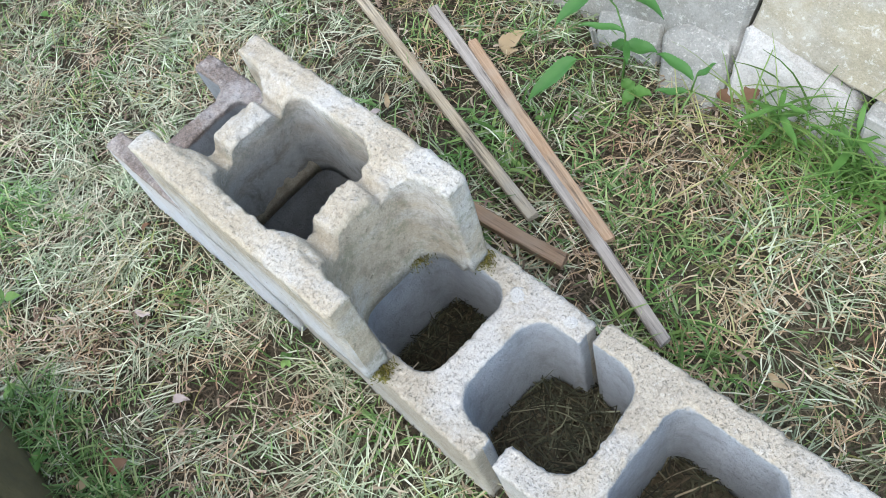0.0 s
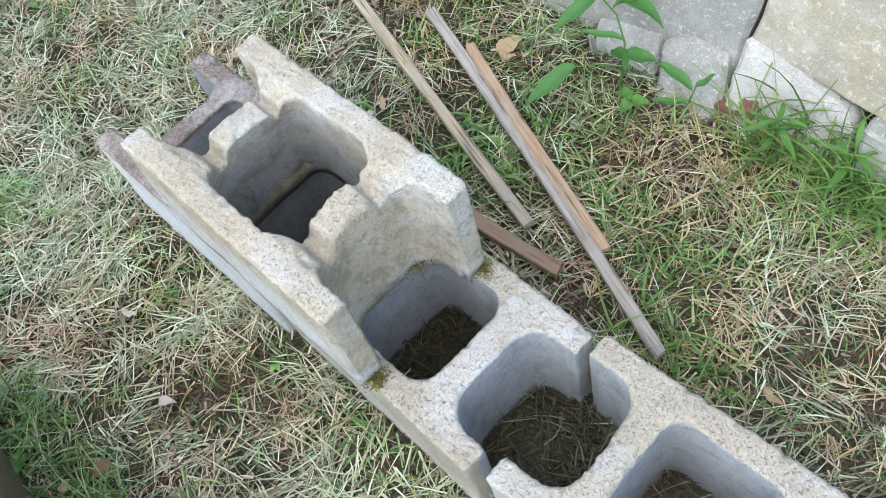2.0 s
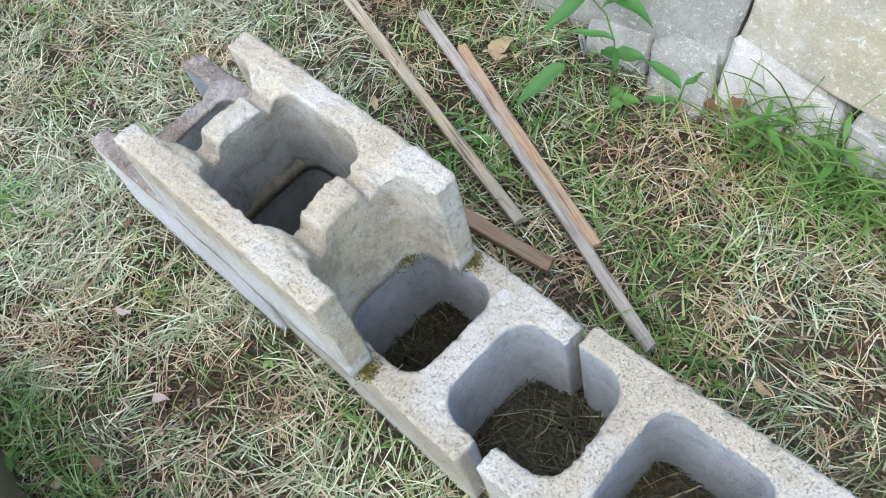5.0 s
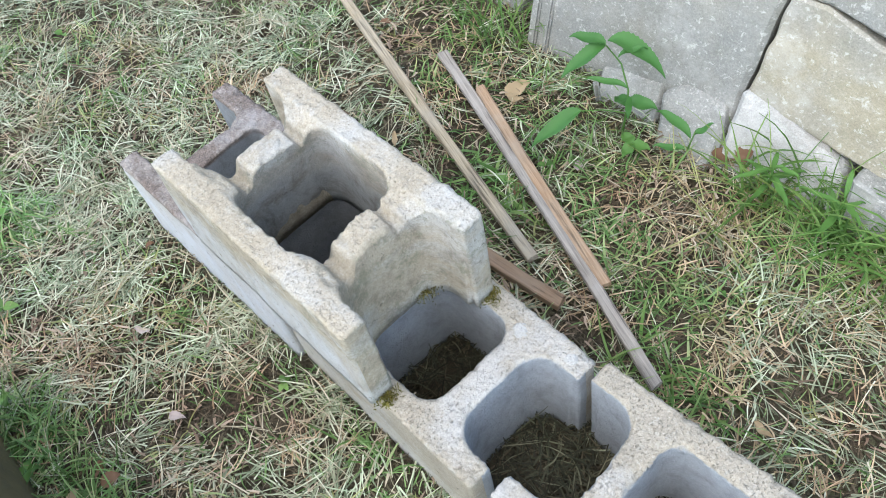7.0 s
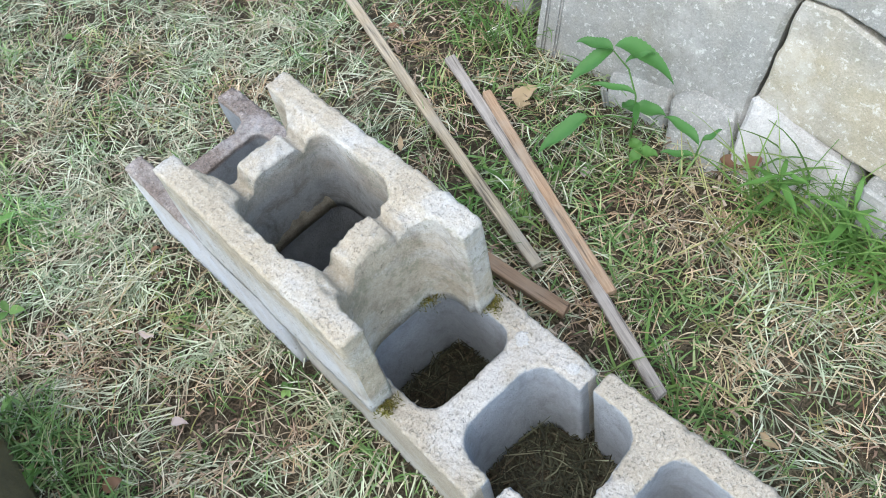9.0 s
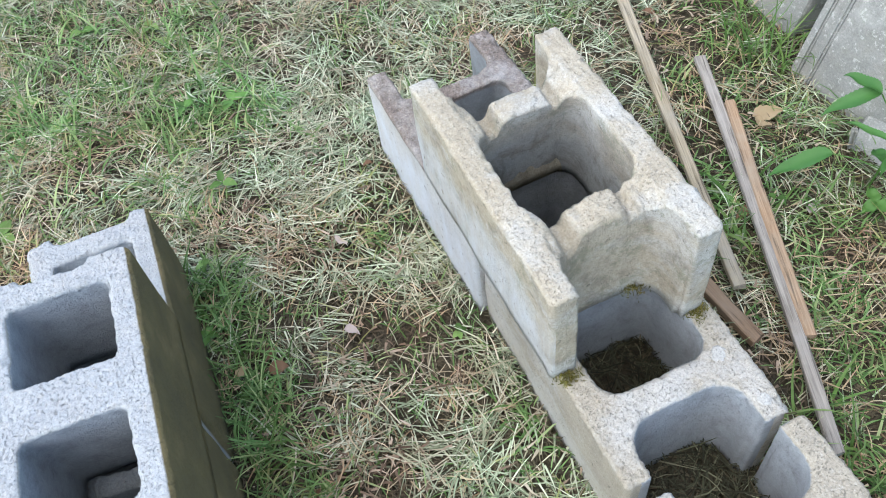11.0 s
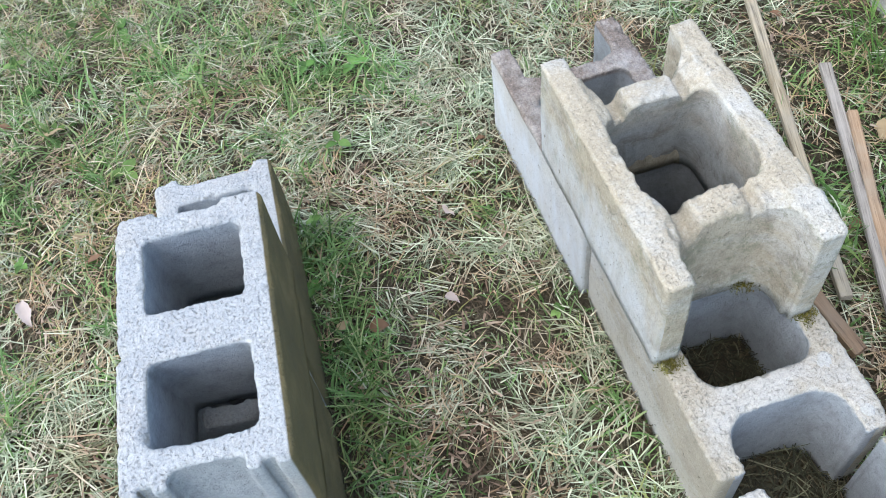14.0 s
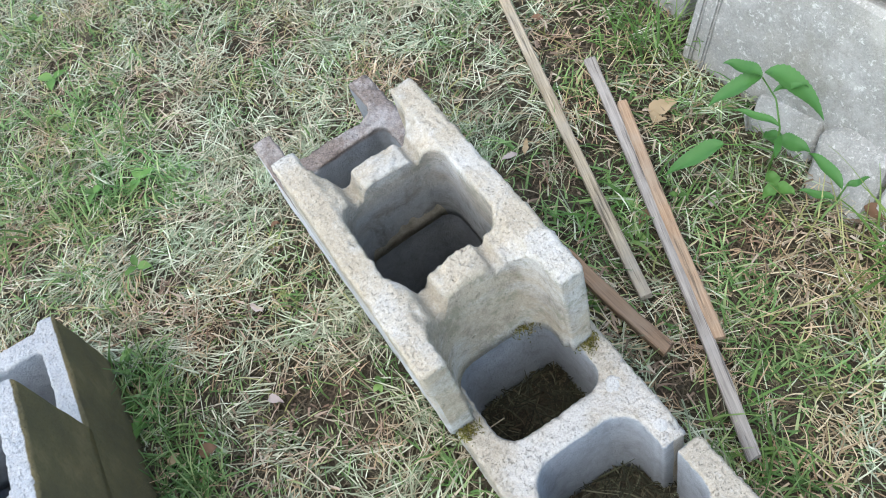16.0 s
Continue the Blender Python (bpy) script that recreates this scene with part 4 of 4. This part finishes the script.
def weed_plant(label, root, stem, leaves, mat=M_LEAF):
    base = new("weed_plant")
    base.location = root
    bm = bmesh.new()
    stem_bm(bm, stem, 0.0025, 0.0012)
    part("stem", bm, M_WEED, base, smooth=True)
    for b, t, w, sag in leaves:
        near = min((Vector(q) for q in stem), key=lambda q: (q - Vector(b)).length)
        if (near - Vector(b)).length > 0.03:
            bm = bmesh.new()
            stem_bm(bm, [tuple(near), tuple((near + Vector(b)) / 2 + Vector((0, 0, 0.006))), b], 0.0013, 0.001)
            part("leaf_stalk", bm, M_WEED, base, smooth=True)
        bm = bmesh.new()
        leaf_bm(bm, b, t, w, sag, fold=0.5, wave=0.002, teeth=0.055, n=26)
        part("leaf", bm, mat, base, smooth=True)
    return tagged(base, label, "weed")


# broad-leaved weed before the wall; stem and leaves from its root
weed_plant("bright green broad-leaved weed growing before the block wall", (-0.13, 0.715, 0.0),
           [(0, 0, -0.01), (0.004, 0.004, 0.05), (0.0, 0.012, 0.1), (-0.03, 0.028, 0.135), (-0.07, 0.035, 0.15)],
           [((-0.045, -0.065, 0.082), (-0.084, -0.158, 0.035), 0.034, 0.008), ((0, 0.01, 0.105), (-0.075, -0.022, 0.105), 0.016, 0.01),
            ((-0.07, 0.033, 0.15), (-0.108, -0.045, 0.105), 0.034, 0.01), ((-0.07, 0.035, 0.15), (-0.135, 0.01, 0.15), 0.028, 0.008),
            ((-0.075, 0.045, 0.15), (0.038, 0.068, 0.105), 0.04, 0.026), ((-0.04, 0.03, 0.14), (-0.005, 0.07, 0.15), 0.014, 0.012),
            ((0.003, 0.006, 0.07), (0.05, 0.035, 0.06), 0.034, 0.008), ((0.003, 0.004, 0.065), (-0.03, 0.02, 0.055), 0.03, 0.006),
            ((0.012, 0.0, 0.1), (0.02, -0.012, 0.055), 0.012, 0.0)])
weed_plant("green narrow-leaved weed shoot before the block wall", (-0.005, 0.735, 0.0),
           [(0, 0, -0.01), (0.004, 0.003, 0.03), (0.01, 0.008, 0.07)],
           [((0.005, 0.005, 0.05), (-0.078, 0.014, 0.055), 0.022, 0.015), ((0.008, 0.006, 0.06), (0.03, 0.03, 0.085), 0.014, 0.0), ((0.0, 0, 0.02), (-0.05, -0.03, 0.02), 0.016, 0.004)])
weed_plant("low dark green leafy weed at the wall foot", (-0.085, 0.685, 0.0),
           [(0, 0, -0.01), (0.0, 0.0, 0.015), (0.002, 0.0, 0.03)],
           [((0, 0, 0.02), (-0.03, 0.012, 0.02), 0.024, 0.004), ((0, 0, 0.022), (0.034, 0.01, 0.02), 0.024, 0.004), ((0, 0, 0.022), (0.004, -0.032, 0.015), 0.022, 0.004)], M_WEED)


lw = random.Random(77)
for root, n in (((0.15, 0.755, 0.0), 9), ((0.27, 0.77, 0.0), 7)):
    stalk = [(0, 0, -0.01), (0.002, -0.003, 0.04), (0.006, -0.008, 0.085)]
    fan = []
    for k in range(n):
        a, z, reach = 2.4 * k, 0.015 + 0.07 * k / n, lw.uniform(0.045, 0.085)
        fan.append(((0.003, -0.004, z), (reach * math.cos(a), reach * math.sin(a) - 0.012, z + lw.uniform(-0.012, 0.03)), lw.uniform(0.009, 0.014), 0.012))
    weed_plant("bushy narrow-leaved green weed at the wall foot", root, stalk, fan, M_WEED)


# ---- low broad leaves in the lawn ----
def low_weeds(n, weight, seed):
    x, y = lawn(n, weight, seed)
    r = random.Random(seed)
    bm = bmesh.new()
    for px, py in zip(x, y):
        k = r.randint(2, 4)
        a0 = r.uniform(0, 6.28)
        size = r.uniform(0.018, 0.042) if px < -0.65 and py < -0.2 else r.uniform(0.01, 0.024)
        zz = float(ground_z(px, py)) + r.uniform(0.012, 0.03)
        for i in range(k):
            a = a0 + i * 6.28 / k + r.uniform(-0.4, 0.4)
            leaf_bm(bm, (px, py, zz), (px + size * math.cos(a), py + size * math.sin(a), zz + r.uniform(-0.006, 0.006)), size * r.uniform(0.5, 0.8), 0.003, n=4)
    ob = part("low_weeds", bm, M_WEEDS, None, smooth=True)
    tagged(ob, "small round-leaved weeds scattered in the lawn", "weeds", kind="stuff")


low_weeds(520, lambda x, y: np.clip(1.1 * greenness(x, y), 0.1, 1) * (1 - inside_blocks(x, y)), 81)


# ---- fallen leaves ----
def fallen_leaf(x, y, ang, length, width, mat, label, seed, z=0.024):
    r = random.Random(seed)
    bm = bmesh.new()
    leaf_bm(bm, (-length / 2, 0, 0), (length / 2, 0, r.uniform(-0.004, 0.01)), width, r.uniform(-0.008, 0.012), fold=r.uniform(0.1, 0.6), wave=r.uniform(0.001, 0.003), teeth=0.08)
    ob = part("fallen_leaf", bm, mat, None, smooth=True)
    ob.matrix_basis = pose(x, y, float(ground_z(x, y)) + z, r.uniform(-20, 20), r.uniform(-15, 15), ang)
    tagged(ob, label, "leaf", "fallen leaves on the lawn")


fallen_leaf(-0.299, -0.208, 40, 0.03, 0.016, M_PINK, "dry pinkish-grey leaf lying on straw", 1)
fallen_leaf(-0.289, -0.342, 75, 0.034, 0.024, M_DEAD, "reddish-brown dead leaf beside the block stack", 2, 0.03)
fallen_leaf(-0.347, 0.665, 60, 0.055, 0.035, M_TANLEAF, "curled tan dead leaf in the grass near the wall", 3)
fallen_leaf(-0.33, 0.64, 20, 0.035, 0.025, M_TANLEAF, "curled tan dead leaf in the grass near the wall", 4, 0.03)
fallen_leaf(-0.547, -0.927, 15, 0.06, 0.025, M_PINK, "pale curled pinkish leaf on dry grass", 5)
fallen_leaf(-0.967, -0.851, 100, 0.05, 0.018, M_TANLEAF, "dry tan leaf on green grass", 6)
fallen_leaf(0.059, 0.769, 20, 0.055, 0.03, M_DEAD, "rusty brown dead leaf at the wall foot", 7)
fallen_leaf(0.085, 0.785, 120, 0.04, 0.03, M_DEAD, "rusty brown dead leaf at the wall foot", 8, 0.03)
lr = random.Random(5)
for k in range(70):
    fx, fy = lr.uniform(-1.3, 0.5), lr.uniform(-1.0, 1.0)
    if -0.04 < fy < 0.28 or -0.7 < fy < -0.42 or fy > 0.72:
        continue
    fallen_leaf(fx, fy, lr.uniform(0, 360), lr.uniform(0.018, 0.038), lr.uniform(0.01, 0.02), lr.choice((M_DEAD, M_DEAD, M_TANLEAF, M_PINK)), "small dry dead leaf among grass clippings", 100 + k, lr.uniform(0.014, 0.024))


# ---- moss and mortar on the row ----
def moss(x, y, z, spread, n, seed, label):
    r = np.random.default_rng(seed)
    px, py = x + r.normal(0, spread, n), y + r.normal(0, spread, n)
    base = strands("moss", px - x, py - y, M_MOSS, (0.003, 0.009), (0.001, 0.002), (20, 90), seed, (0.0, 0.006), 0.8, segs=2)
    base.location = (x, y, z)
    tagged(base, label, "moss", kind="stuff")


moss(0.020, 0.014, 0.194, 0.008, 320, 91, "yellow-green moss under the cream block's corner")
moss(0.018, 0.222, 0.194, 0.008, 300, 92, "yellow-green moss under the cream block's corner")
moss(-0.062, 0.165, 0.2, 0.011, 400, 93, "dark yellow moss at the joint inside the recess")


def mortar_dab(x, y, r, seed):
    bm = bmesh.new()
    bmesh.ops.create_icosphere(bm, subdivisions=3, radius=r)
    f = waves(seed, 120)
    for v in bm.verts:
        v.co.z *= 0.22
        v.co *= 1 + 0.16 * float(f(v.co.x, v.co.y, v.co.z))
    ob = part("mortar_dab", bm, M_BREAK, None, smooth=True)
    ob.location = (x, y, 0.194)
    tagged(ob, "white dab of old mortar on the grey block", "mortar", "mortar dabs")


mortar_dab(0.088, 0.211, 0.012, 1)
mortar_dab(0.168, 0.222, 0.010, 2)
